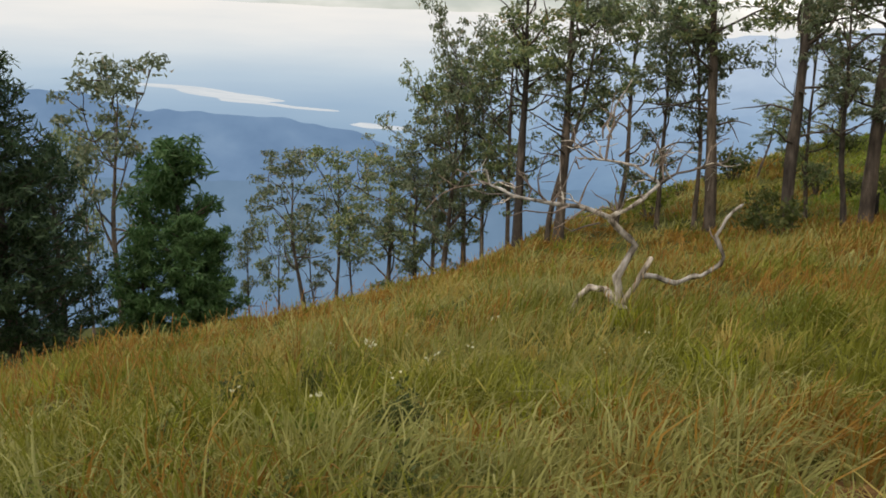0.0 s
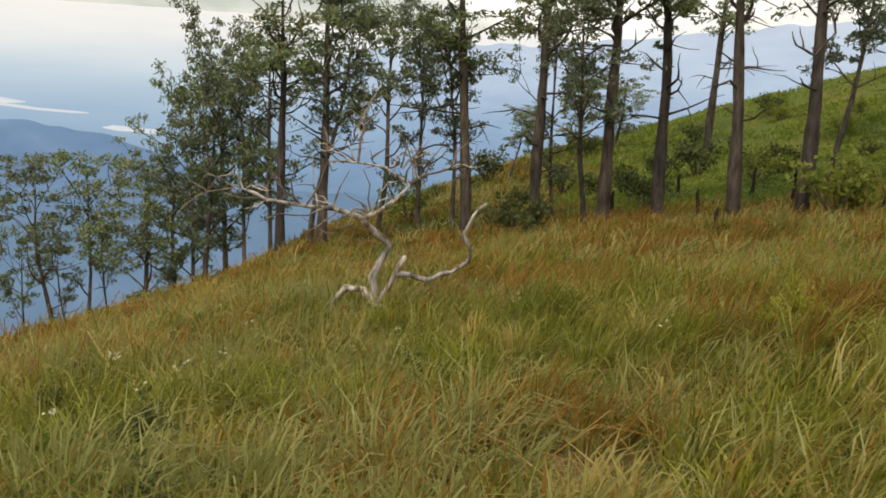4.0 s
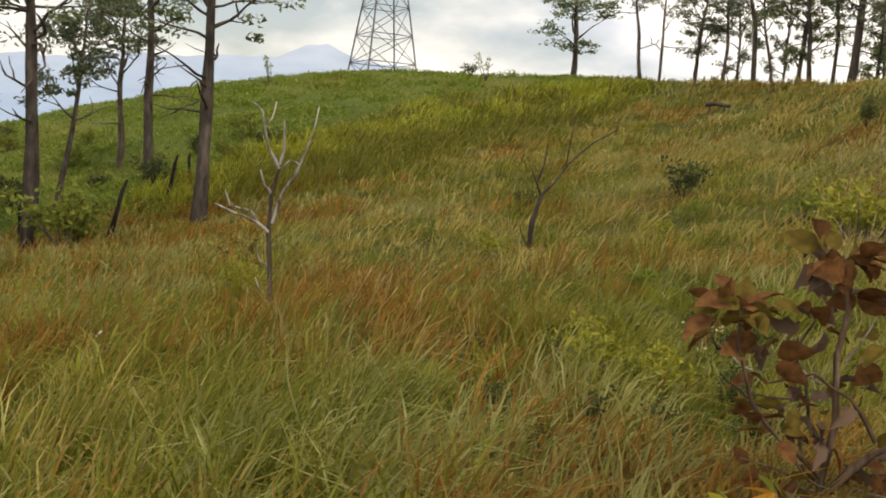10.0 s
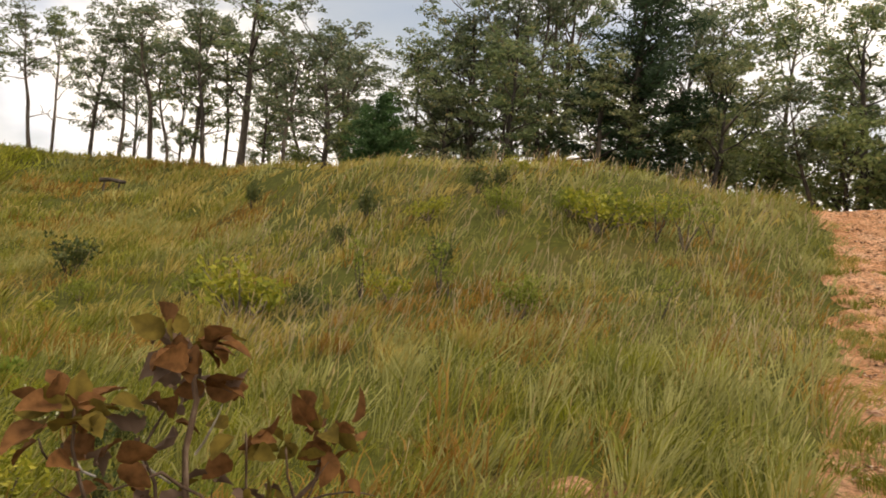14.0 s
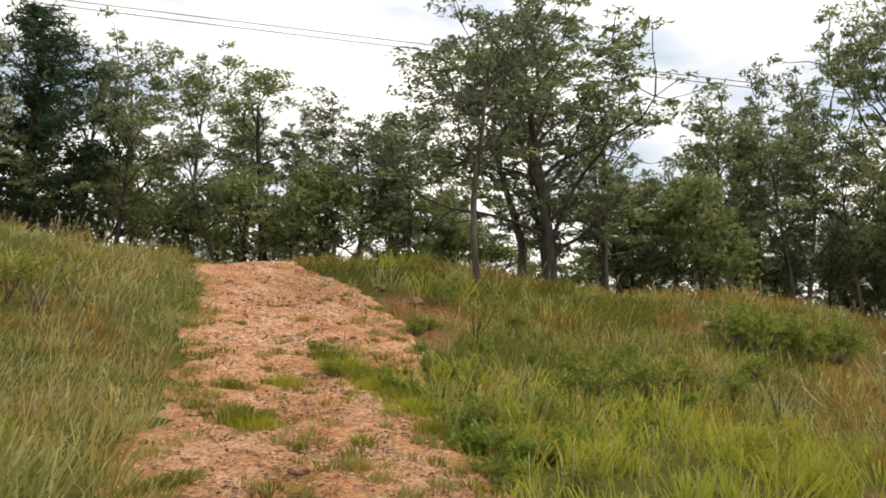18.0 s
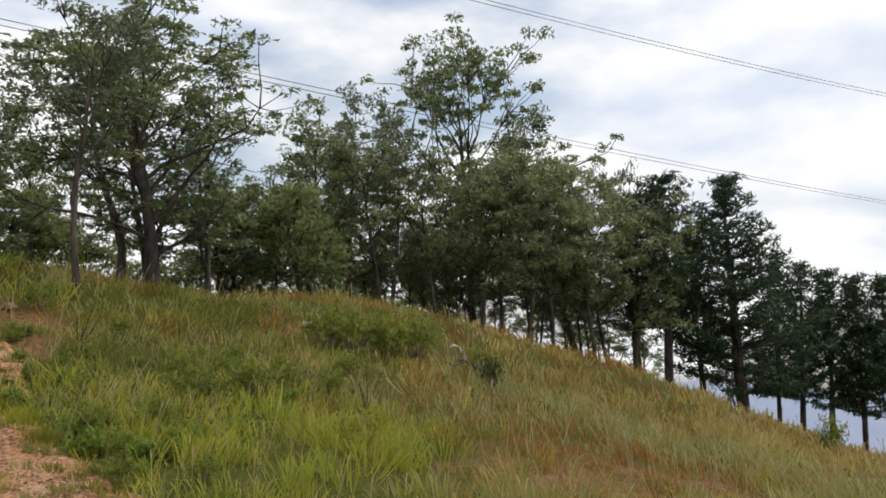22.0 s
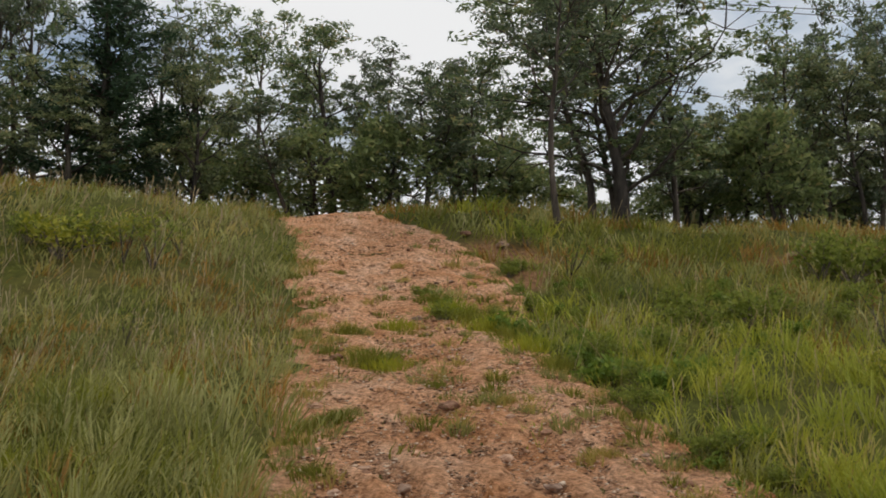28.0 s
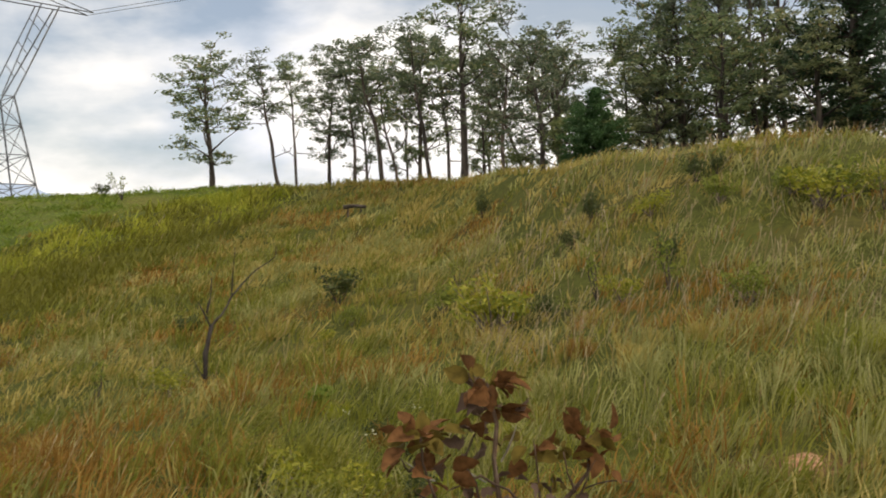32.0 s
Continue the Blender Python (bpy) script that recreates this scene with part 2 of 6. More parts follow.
M_YOUNG_NEEDLE = leafy("young_pine_needles", [(0.0, (0.04, 0.09, 0.028)), (0.5, (0.075, 0.15, 0.048)), (1.0, (0.13, 0.21, 0.08))], translucent=0.4)
M_SHRUB = leafy("shrub_leaves", [(0.0, (0.13, 0.165, 0.026)), (0.5, (0.235, 0.27, 0.042)), (1.0, (0.34, 0.36, 0.075))], translucent=0.5)
M_YELLOW_SHRUB = leafy("yellowing_shrub_leaves", [(0.0, (0.18, 0.20, 0.022)), (0.5, (0.33, 0.33, 0.035)), (1.0, (0.48, 0.42, 0.06))])
M_DARK_SHRUB = leafy("dark_shrub_leaves", [(0.0, (0.045, 0.066, 0.018)), (0.5, (0.085, 0.11, 0.03)), (1.0, (0.16, 0.155, 0.05))])
M_UNDER = leafy("undergrowth_leaves", [(0.0, (0.118, 0.154, 0.054)), (0.5, (0.226, 0.272, 0.098)), (0.85, (0.335, 0.368, 0.140)), (1.0, (0.430, 0.360, 0.150))], translucent=0.5)
M_STEEL = barky("galvanised_steel", [(0.3, (0.10, 0.11, 0.115)), (0.7, (0.19, 0.20, 0.21))], 2.0, (1, 1, 1), 0.5, 0.05)
M_WIRE = barky("weathered_cable", [(0.3, (0.16, 0.16, 0.17)), (0.7, (0.24, 0.24, 0.25))], 2.0, (1, 1, 1), 0.6, 0.0)


# ---------------------------------------------------------------- the lie of the land
# Per bearing (degrees clockwise from the first view): the foot of the slope (reach, height),
# the crest (reach, height), and the fall of the land behind the crest.
LAND_W = [  # bearing, foot_r, foot_z, crest_r, crest_z, fall
    (-60, 8, -1.9, 13, -3.60, -0.55), (-27, 8, -1.55, 14, -3.05, -0.50), (-14, 8, -1.35, 16.5, -3.20, -0.45),
    (-7, 9, -1.3, 18, -3.15, -0.42), (2, 10, -1.25, 20, -3.0, -0.36), (10, 22, -2.75, 44, -4.7, -0.36),
    (17.5, 22, -2.2, 46, -2.45, -0.34), (26, 21, -1.75, 48, -0.3, -0.32), (38, 20, -1.1, 50, 2.90, -0.20)]
LAND_N = [
    (46, 19, -0.6, 50, 4.75, -0.12), (52, 20, 0.0, 50, 5.55, -0.05), (58, 20, 0.4, 50, 6.05, -0.03),
    (71, 19, 0.8, 46, 5.75, -0.03), (78, 16, 0.8, 38, 5.00, -0.03), (84, 13, 0.75, 28, 4.20, -0.03),
    (90, 11, 0.95, 21, 4.05, -0.04), (100, 10, 0.8, 18.5, 3.90, -0.04), (109, 10, 0.85, 18, 3.80, -0.04)]
LAND_E = [
    (114, 10, 0.75, 18.5, 3.35, -0.04), (118, 10, 0.7, 20, 3.35, -0.03), (123, 10, 0.7, 20, 3.35, -0.04),
    (131, 10, 0.75, 20, 3.35, -0.06), (138, 10, 0.7, 20, 2.80, -0.08), (148, 11, 0.7, 22, 2.80, -0.10),
    (157, 12, 0.4, 24, 2.10, -0.12), (169, 12, -0.1, 28, 0.25, -0.20), (177, 12, -0.5, 32, -2.0, -0.28),
    (190, 12, -0.8, 32, -3.4, -0.32), (230, 12, -0.9, 30, -3.4, -0.35)]
LAND = np.array(LAND_W + LAND_N + LAND_E)
AZ_STEP = 0.5
az_grid = np.arange(0, 360, AZ_STEP)
R_KNOTS = np.concatenate([np.arange(0, 60, 0.5), 60 * (80.0 ** np.linspace(0, 1, 70))])


def round_smooth(a, width):
    k = int(round(3 * width))
    w = np.exp(-0.5 * (np.arange(-k, k + 1) / width) ** 2)
    w /= w.sum()
    return sum(wi * np.roll(a, s, axis=0) for wi, s in zip(w, range(-k, k + 1)))


wrapped = np.concatenate([LAND, LAND[:1] + np.array([360, 0, 0, 0, 0, 0])])
cols = [round_smooth(np.interp((az_grid + 60) % 360 - 60, wrapped[:, 0], wrapped[:, j]), 5.0) for j in range(1, 6)]
HEIGHTS = np.zeros((len(az_grid), len(R_KNOTS)))
for i, (fr, fz, cr, cz, fall) in enumerate(zip(*cols)):
    far = cr + 160
    z_far = cz + fall * 160
    HEIGHTS[i] = np.interp(R_KNOTS, [0, fr * 0.55, fr, 0.5 * (fr + cr), cr, cr + 5, far, 700, 2500, 4800],
                           [0, fz * (0.48 if fz < 0 else 0.22), fz, 0.5 * (fz + cz) - 0.03 * (cr - fr) * (cz > fz), cz, cz + min(fall, 0) * 3,
                            z_far, z_far * 0.3 - 190, -640, -900])
ker = np.exp(-0.5 * (np.arange(-6, 7) / 2.2) ** 2)
ker /= ker.sum()
padded = np.concatenate([np.repeat(HEIGHTS[:, :1], 6, 1), HEIGHTS, np.repeat(HEIGHTS[:, -1:], 6, 1)], 1)
HEIGHTS = sum(ker[k] * padded[:, k:k + len(R_KNOTS)] for k in range(13))
HEIGHTS -= HEIGHTS[:, :1]


def wob(x, y):
    """The small unevenness of the slope."""
    return (0.10 * np.sin(x * 0.71 + 1.3 * np.sin(y * 0.23)) * np.sin(y * 0.57 + 0.9 * np.sin(x * 0.31))
            + 0.045 * np.sin(x * 1.9 + 2.0 * np.sin(y * 0.9)) * np.sin(y * 2.3 + 1.1))


def lie(x, y):
    """The ground's height at (x, y); takes numbers or arrays."""
    x, y = np.asarray(x, float), np.asarray(y, float)
    r = np.hypot(x, y)
    a = (np.degrees(np.arctan2(x, y)) % 360) / AZ_STEP
    i = np.floor(a).astype(int)
    fa = a - i
    j = np.clip(np.searchsorted(R_KNOTS, r, side="right") - 1, 0, len(R_KNOTS) - 2)
    fr = np.clip((r - R_KNOTS[j]) / (R_KNOTS[j + 1] - R_KNOTS[j]), 0, 1)
    i0, i1 = i % len(az_grid), (i + 1) % len(az_grid)
    z = (HEIGHTS[i0, j] * (1 - fa) + HEIGHTS[i1, j] * fa) * (1 - fr) + (HEIGHTS[i0, j + 1] * (1 - fa) + HEIGHTS[i1, j + 1] * fa) * fr
    return z + wob(x, y) * np.clip((r - 1.5) / 6, 0, 1) * np.clip((300 - r) / 200, 0, 1)


def on_ground(az, r, lift=0.0):
    p = spot(az, r)
    p.z = float(lie(p.x, p.y)) + lift
    return p


# ---------------------------------------------------------------- mesh helpers
def mesh_from(name, verts, faces, mat, smooth=False):
    """One mesh from an array of points and an array of quads or triangles."""
    verts, faces = np.asarray(verts, np.float32), np.asarray(faces, np.int32)
    me = bpy.data.meshes.new(name)
    k = faces.shape[1]
    me.vertices.add(len(verts))
    me.vertices.foreach_set("co", verts.ravel())
    me.loops.add(faces.size)
    me.loops.foreach_set("vertex_index", faces.ravel())
    me.polygons.add(len(faces))
    me.polygons.foreach_set("loop_start", np.arange(0, faces.size, k, dtype=np.int32))
    me.polygons.foreach_set("loop_total", np.full(len(faces), k, np.int32))
    if smooth:
        me.polygons.foreach_set("use_smooth", np.ones(len(faces), bool))
    me.update(calc_edges=True)
    me.materials.append(mat)
    return me


def part(name, me, parent, label=""):
    ob = new(name, me)
    ob.parent = parent
    if label:
        ob["label"] = label
    return ob


def base(name, m, label, category, group="", kind=""):
    ob = new(name)
    ob.empty_display_size = 0.2
    ob.matrix_world = m
    return tagged(ob, label, category, group, kind)


class Wood:
    """Tapered tubes gathered into one mesh."""

    def __init__(self):
        self.v, self.f, self.count = [], [], 0

    def tube(self, pts, radii, sides=7, cap=True):
        pts = [Vector(p) for p in pts]
        n = len(pts)
        ring = np.arange(sides)
        ref = None
        for i, p in enumerate(pts):
            d = (pts[min(i + 1, n - 1)] - pts[max(i - 1, 0)]).normalized()
            if ref is None:
                ref = Vector((1, 0, 0)) if abs(d.x) < 0.8 else Vector((0, 1, 0))
            u = (ref - d * ref.dot(d)).normalized()
            ref = u
            w = d.cross(u)
            ang = ring * 2 * math.pi / sides
            rr = radii[i] * (1 + 0.10 * np.sin(ang * 2 + i * 1.7) + 0.06 * np.sin(ang * 3 + i))
            self.v.append(np.array(p)[None] + (np.cos(ang) * rr)[:, None] * np.array(u)[None] + (np.sin(ang) * rr)[:, None] * np.array(w)[None])
        b = self.count
        for i in range(n - 1):
            a0 = b + i * sides + ring
            a1 = b + i * sides + (ring + 1) % sides
            self.f.append(np.stack([a0, a1, a1 + sides, a0 + sides], 1))
        self.count += n * sides
        return self

    def mesh(self, name, mat):
        return mesh_from(name, np.concatenate(self.v), np.concatenate(self.f), mat, True)


def leaves(rng, centres, spread, per, length, width, droop=0.4, flat=1.0, broad=False):
    """Leaves strewn about the centres: points and faces, slim ones as triangles, broad ones as diamonds."""
    centres = np.asarray(centres)
    n = len(centres) * per
    c = np.repeat(centres, per, 0)
    off = rng.normal(size=(n, 3))
    off /= np.linalg.norm(off, axis=1, keepdims=True) + 1e-9
    off *= (rng.random((n, 1)) ** 0.45) * np.repeat(np.broadcast_to(spread, len(centres)), per)[:, None]
    off[:, 2] *= flat
    c = c + off
    d = rng.normal(size=(n, 3))
    d[:, 2] -= droop * 1.5
    d /= np.linalg.norm(d, axis=1, keepdims=True)
    s = np.cross(d, rng.normal(size=(n, 3)))
    s /= np.linalg.norm(s, axis=1, keepdims=True)
    L = length * (0.6 + 0.8 * rng.random((n, 1)))
    W = width * (0.6 + 0.8 * rng.random((n, 1)))
    if broad:
        v = np.stack([c - d * L * 0.5, c + s * W * 0.5, c + d * L * 0.5, c - s * W * 0.5], 1).reshape(-1, 3)
        return v, np.arange(n * 4).reshape(-1, 4)
    v = np.stack([c - d * L * 0.5, c + d * L * 0.5, c + s * W - d * L * 0.1], 1).reshape(-1, 3)
    return v, np.arange(n * 3).reshape(-1, 3)


def wander(rng, start, direction, length, steps, bend, lift=0.0):
    p, d = Vector(start), Vector(direction).normalized()
    pts = [p.copy()]
    for _ in range(steps):
        d = (d + Vector(rng.normal(size=3)) * bend + Vector((0, 0, lift))).normalized()
        p = p + d * (length / steps)
        pts.append(p.copy())
    return pts


# ---------------------------------------------------------------- trees
def gum_meshes(seed, H, r0, bare, spread, limbs, per, leaf_mat, bark, leaf=(0.18, 0.07), clump=0.37, dead=0, rise=0.7, forks=4, sway=0.04, round_top=0.0):
    """Meshes of a gum tree H tall: trunk, limbs, crown. bare: share of the trunk with no living limbs."""
    rng = np.random.default_rng(seed)
    trunk = wander(rng, (0, 0, -0.4), (0.0, 0.0, 1), H * 0.80 + 0.4, 12, sway, 0.06)
    n = len(trunk)
    rad = [r0 * (1.45 if i == 0 else 1.0) * (1 - i / (n - 1)) ** 0.7 + 0.012 for i in range(n)]
    out = [("trunk", Wood().tube(trunk, rad, 8).mesh("gum_trunk", bark))]
    tips, sizes = [], []

    def along(u):
        x = min(max(u, 0), 0.999) * (n - 1)
        i = int(x)
        return trunk[i].lerp(trunk[i + 1], x - i), rad[i] + (rad[i + 1] - rad[i]) * (x - i)

    def tuft(p, size=1.0):
        tips.append(tuple(p))
        sizes.append(clump * size * (0.65 + 0.7 * rng.random()))

    for k in range(limbs):
        u = bare + (0.97 - bare) * (k + rng.random() * 0.8) / limbs
        p, rr = along(u)
        a = k * 2.4 + rng.random() * 1.2
        t = (u - bare) / (1 - bare + 1e-6)
        reach = spread * (0.72 + 0.5 * math.sin(min(1, t * 1.15) * 3.0) + round_top * t) * (0.7 + 0.55 * rng.random())
        d = Vector((math.cos(a), math.sin(a), rise + 0.6 * rng.random() + 0.8 * t * t))
        pts = wander(rng, p, d, reach, 6, 0.19, 0.06)
        wb = Wood().tube(pts, [max(min(rr, r0 * 0.8) * 0.6 * (1 - j / 6.5), 0.012) for j in range(7)], 5)
        tuft(pts[-1])
        for _ in range(forks):
            j = rng.integers(2, 6)
            q = wander(rng, pts[j], (pts[j] - p).normalized() + Vector(rng.normal(size=3)) * 0.75, reach * (0.28 + 0.26 * rng.random()), 3, 0.22, 0.07)
            wb.tube(q, [0.022, 0.016, 0.011, 0.007], 4)
            tuft(q[-1])
            w = q[1].lerp(q[2], rng.random()) + Vector(rng.normal(size=3)) * 0.30
            w.z += 0.1
            tuft(w, 0.8)
        out.append(("limb", wb.mesh("gum_limb", bark)))
    for k in range(4):
        tuft(trunk[-1] + Vector(rng.normal(size=3)) * 0.3 + Vector((0, 0, 0.25)))
    for k in range(dead):
        p, rr = along(0.3 + max(0.1, bare - 0.2) * rng.random())
        a = rng.random() * 6.28
        q = wander(rng, p, Vector((math.cos(a), math.sin(a), 0.3)), 0.7 + 1.2 * rng.random(), 5, 0.24, 0.03)
        wb = Wood().tube(q, [0.04, 0.032, 0.025, 0.018, 0.012, 0.006], 5)
        q2 = wander(rng, q[2], (q[3] - q[2]) + Vector(rng.normal(size=3)) * 0.3, 0.6, 3, 0.2)
        wb.tube(q2, [0.018, 0.014, 0.01, 0.005], 4)
        out.append(("dead_limb", wb.mesh("gum_dead_limb", bark)))
    v, f = leaves(rng, np.array(tips), np.array(sizes), per, leaf[0], leaf[1], 0.35, 0.52)
    out.append(("crown", mesh_from("gum_crown", v, f, leaf_mat)))
    return out


def pine_meshes(seed, H, r0, width, skirt, mat, per=21, needle=(0.28, 0.05), ragged=0.3):
    rng = np.random.default_rng(seed)
    trunk = wander(rng, (0, 0, -0.4), (0, 0, 1), H + 0.4, 10, 0.012, 0.05)
    wt = Wood().tube(trunk, [r0 * (1 - i / 10.5) + 0.01 for i in range(11)], 8)
    whorls, cs = [], []
    z = skirt * H
    while z < H * 0.985:
        u = (z - skirt * H) / (H * (1 - skirt))
        reach = width * (1 - u) ** 0.75 * (0.55 + 0.45 * min(1, u * 6)) + 0.18
        wb = Wood()
        for k in range(6):
            a = rng.random() * 6.28
            L = reach * (1 - ragged + 2 * ragged * rng.random())
            d = Vector((math.cos(a), math.sin(a), 0.12 + 0.5 * u))
            pts = wander(rng, (trunk[min(10, int(z / H * 10))].x, trunk[min(10, int(z / H * 10))].y, z), d, L, 3, 0.08, 0.10)
            wb.tube(pts, [0.035 * (1 - u) + 0.012, 0.025, 0.015, 0.008], 4, False)
            for t in np.linspace(0.35, 1.0, max(2, int(L / 0.32))):
                x = t * 3 * 0.999
                cs.append(tuple(pts[int(x)].lerp(pts[int(x) + 1], x - int(x))))
        whorls.append(("whorl", wb.mesh("pine_whorl", M_DARK_BARK)))
        z += 0.30 + 0.03 * H * 0.3
    v, f = leaves(rng, np.array(cs), 0.27, per, needle[0], needle[1], -0.35, 0.7)
    return [("trunk", wt.mesh("pine_trunk", M_DARK_BARK)), *whorls, ("crown", mesh_from("pine_crown", v, f, mat))]


def plant_tree(kind, meshes, az, r, turn=0.0, scale=1.0, label="", category="tree", group="", lean=(0, 0), tall=1.0):
    p = on_ground(az, r)
    m = Matrix.Translation(p) @ Matrix.Rotation(radians(lean[0]), 4, "X") @ Matrix.Rotation(radians(lean[1]), 4, "Y") @ Matrix.Rotation(radians(turn), 4, "Z") @ Matrix.Diagonal((scale, scale, scale * tall, 1))
    ob = base(kind, m, label, category, group)
    for nm, me in meshes:
        part(nm, me, ob)
    return ob


# ---------------------------------------------------------------- ground
def trail_width(x, y):
    """How far inside the dirt trail a place lies, in metres; negative in the grass."""
    x, y = np.asarray(x, float), np.asarray(y, float)
    r = np.hypot(x, y)
    a = np.degrees(np.arctan2(x, y)) % 360
    left = np.interp(r, [3, 5, 6.6, 8.0, 10, 12, 16.5, 20, 26], [109, 111.5, 114.4, 116.6, 117.3, 117.6, 117.6, 116.7, 116.5])
    right = np.interp(r, [3, 5.5, 6.5, 8.4, 9.3, 10.3, 11.8, 12.7, 13.7, 15.6, 16.8, 18, 20, 26], [162, 149, 142, 135.0, 133.2, 131.2, 129.0, 129.7, 129.9, 128.4, 127, 124.7, 121.5, 120])
    jag = (0.09 * np.sin(x * 1.9 + 1.2 * np.sin(y * 1.3)) * np.sin(y * 2.3 + 0.7) + 0.07 * np.sin(x * 5.1 + y * 2.2) * np.sin(y * 4.3 - x * 1.7)
           + 0.06 * np.sin(x * 11 + 3 * np.sin(y * 7)) + 0.05 * np.sin(x * 23 + 2 * np.sin(y * 17)) * np.sin(y * 19))
    d = np.minimum(a - left, right - a) * np.pi / 180 * r + jag
    d = np.where((r > 27) | (a > 200), -5, np.minimum(d, r - 2.7 + 2.5 * jag))
    # the trail's lower arm bends past the camera
    arm = 0.75 - np.abs(r - np.interp(a, [128, 150, 166, 180], [5.0, 5.6, 6.6, 7.5])) + jag + 0.5 * np.sin(a * 0.45) - 0.25
    d = np.maximum(d, np.where((a > 118) & (a < 182), arm, -5))
    # grassy islands on the trail
    for ax, rr, size in ((120.9, 10.4, 0.36), (119.6, 11.9, 0.24), (122.7, 12.3, 0.26), (117.8, 8.2, 0.16), (126.4, 12.9, 0.5), (127.8, 12.2, 0.4), (125.4, 13.4, 0.3), (129.3, 12.5, 0.45), (120.3, 13.2, 0.16), (123.4, 13.6, 0.14), (128.5, 8.5, 0.12), (121.8, 10.2, 0.2)):
        p = spot(ax, rr)
        d = np.minimum(d, np.hypot(x - p.x, y - p.y) - size + 0.2 * jag)
    # a small bare scrape in the grass
    p = spot(101.3, 6.4)
    return np.maximum(d, -0.06 - np.hypot(x - p.x, y - p.y) + 0.3 * jag)


def worn(x, y):
    """Where the grass is thin and the earth shows."""
    out = 0.0
    for ax, rr, across, deep in ((163, 10.0, 1.5, 1.2), (168, 12.0, 1.6, 1.0), (173.5, 13.4, 1.4, 0.8), (129.6, 16.6, 1.1, 1.0), (130.6, 14.6, 0.7, 0.6), (146, 18.2, 0.5, 0.5), (131.5, 15.2, 0.5, 0.5), (101.5, 6.3, 0.5, 0.2), (22, 4.7, 0.35, 0.3)):
        t = radians(ax)
        u, w = x * np.cos(t) - y * np.sin(t), x * np.sin(t) + y * np.cos(t)
        out = np.maximum(out, np.exp(-(u / across) ** 2 - ((w - rr) / deep) ** 2))
    rough = 0.5 + 0.5 * np.sin(x * 4.1 + 1.7 * np.sin(y * 3.3)) * np.sin(y * 4.7 + 1.3 * np.sin(x * 2.9))
    return np.clip(out * 1.7 - 0.75 * rough, 0, 1)


def build_ground():
    az = np.radians(np.arange(0, 360, 0.75))
    rr = np.concatenate([np.arange(0.6, 34, 0.25), np.arange(34, 70, 1.5), 70 * (68.0 ** np.linspace(0, 1, 34))])
    A, R = np.meshgrid(az, rr, indexing="ij")
    X, Y = R * np.sin(A), R * np.cos(A)
    v = np.concatenate([np.stack([X, Y, lie(X, Y)], -1).reshape(-1, 3), [[0, 0, 0]]])
    na, nr = len(az), len(rr)
    i, j = np.meshgrid(np.arange(na), np.arange(nr - 1), indexing="ij")
    k = (i + 1) % na
    quads = np.stack([i * nr + j, i * nr + j + 1, k * nr + j + 1, k * nr + j], -1).reshape(-1, 4)
    i = np.arange(0, na, 2)
    hub = np.stack([i * nr, (i + 1) % na * nr, (i + 2) % na * nr, np.full(len(i), na * nr)], 1)
    ob = new("ground", mesh_from("ground", v, np.concatenate([quads, hub])[:, ::-1], M_SOIL, True))
    turf = ob.data.attributes.new("turf", "FLOAT", "POINT")
    ta = (np.degrees(np.arctan2(v[:, 0], v[:, 1])) + 60) % 360 - 60
    tr = np.hypot(v[:, 0], v[:, 1])
    cover = np.clip((ta - 20) / 12, 0, 1) * np.clip((84 - ta) / 10, 0, 1) * np.clip((tr - np.interp(ta, [34, 41, 48, 57.5, 70], [24, 25, 32, 38.5, 44])) / 3, 0, 1)
    turf.data.foreach_set("value", cover.astype(np.float32))
    ob.data.attributes.new("bare", "FLOAT", "POINT").data.foreach_set("value", worn(v[:, 0], v[:, 1]).astype(np.float32))
    tagged(ob, "steep hillside of soil under grass", "ground", kind="structure")
    # the trail: a strip of bare earth of its own, a little proud of the soil
    a0, a1 = 96.0, 184.0
    az = np.radians(np.arange(a0, a1, 0.4))
    rr = np.arange(1.8, 27, 0.12)
    A, R = np.meshgrid(az, rr, indexing="ij")
    X, Y = R * np.sin(A), R * np.cos(A)
    D = trail_width(X, Y)
    rng = np.random.default_rng(5)
    rut = 0.03 * np.sin(R * 3.1 + 2 * np.sin(A * 30)) * np.sin(A * 60 + R) + 0.014 * rng.normal(size=X.shape)
    ledge = np.abs(np.sin(R * 2.6 + 1.6 * np.sin(A * 21) + 0.8 * np.sin(A * 47 + R)))
    Z = lie(X, Y) + 0.05 + (rut - 0.05 * np.clip((R - 8) / 7, 0.3, 1) * (1 - ledge) ** 4 + 0.02 * np.sin(A * 90 + R * 5)) * np.clip(D + 0.2, 0, 1) - np.clip((-D - 0.10) * 0.6, 0, 0.5)
    v = np.stack([X, Y, Z], -1).reshape(-1, 3)
    na, nr = len(az), len(rr)
    i, j = np.meshgrid(np.arange(na - 1), np.arange(nr - 1), indexing="ij")
    quads = np.stack([i * nr + j, i * nr + j + 1, (i + 1) * nr + j + 1, (i + 1) * nr + j], -1).reshape(-1, 4)
    keep = (D.reshape(-1)[quads] > -0.40).any(1)
    quads = quads[keep][:, ::-1]
    used, inv = np.unique(quads, return_inverse=True)
    ob = new("trail", mesh_from("trail", v[used], inv.reshape(-1, 4), M_DIRT, True))
    tagged(ob, "eroded salmon-coloured dirt track climbing the slope", "dirt track", kind="structure")


build_ground()


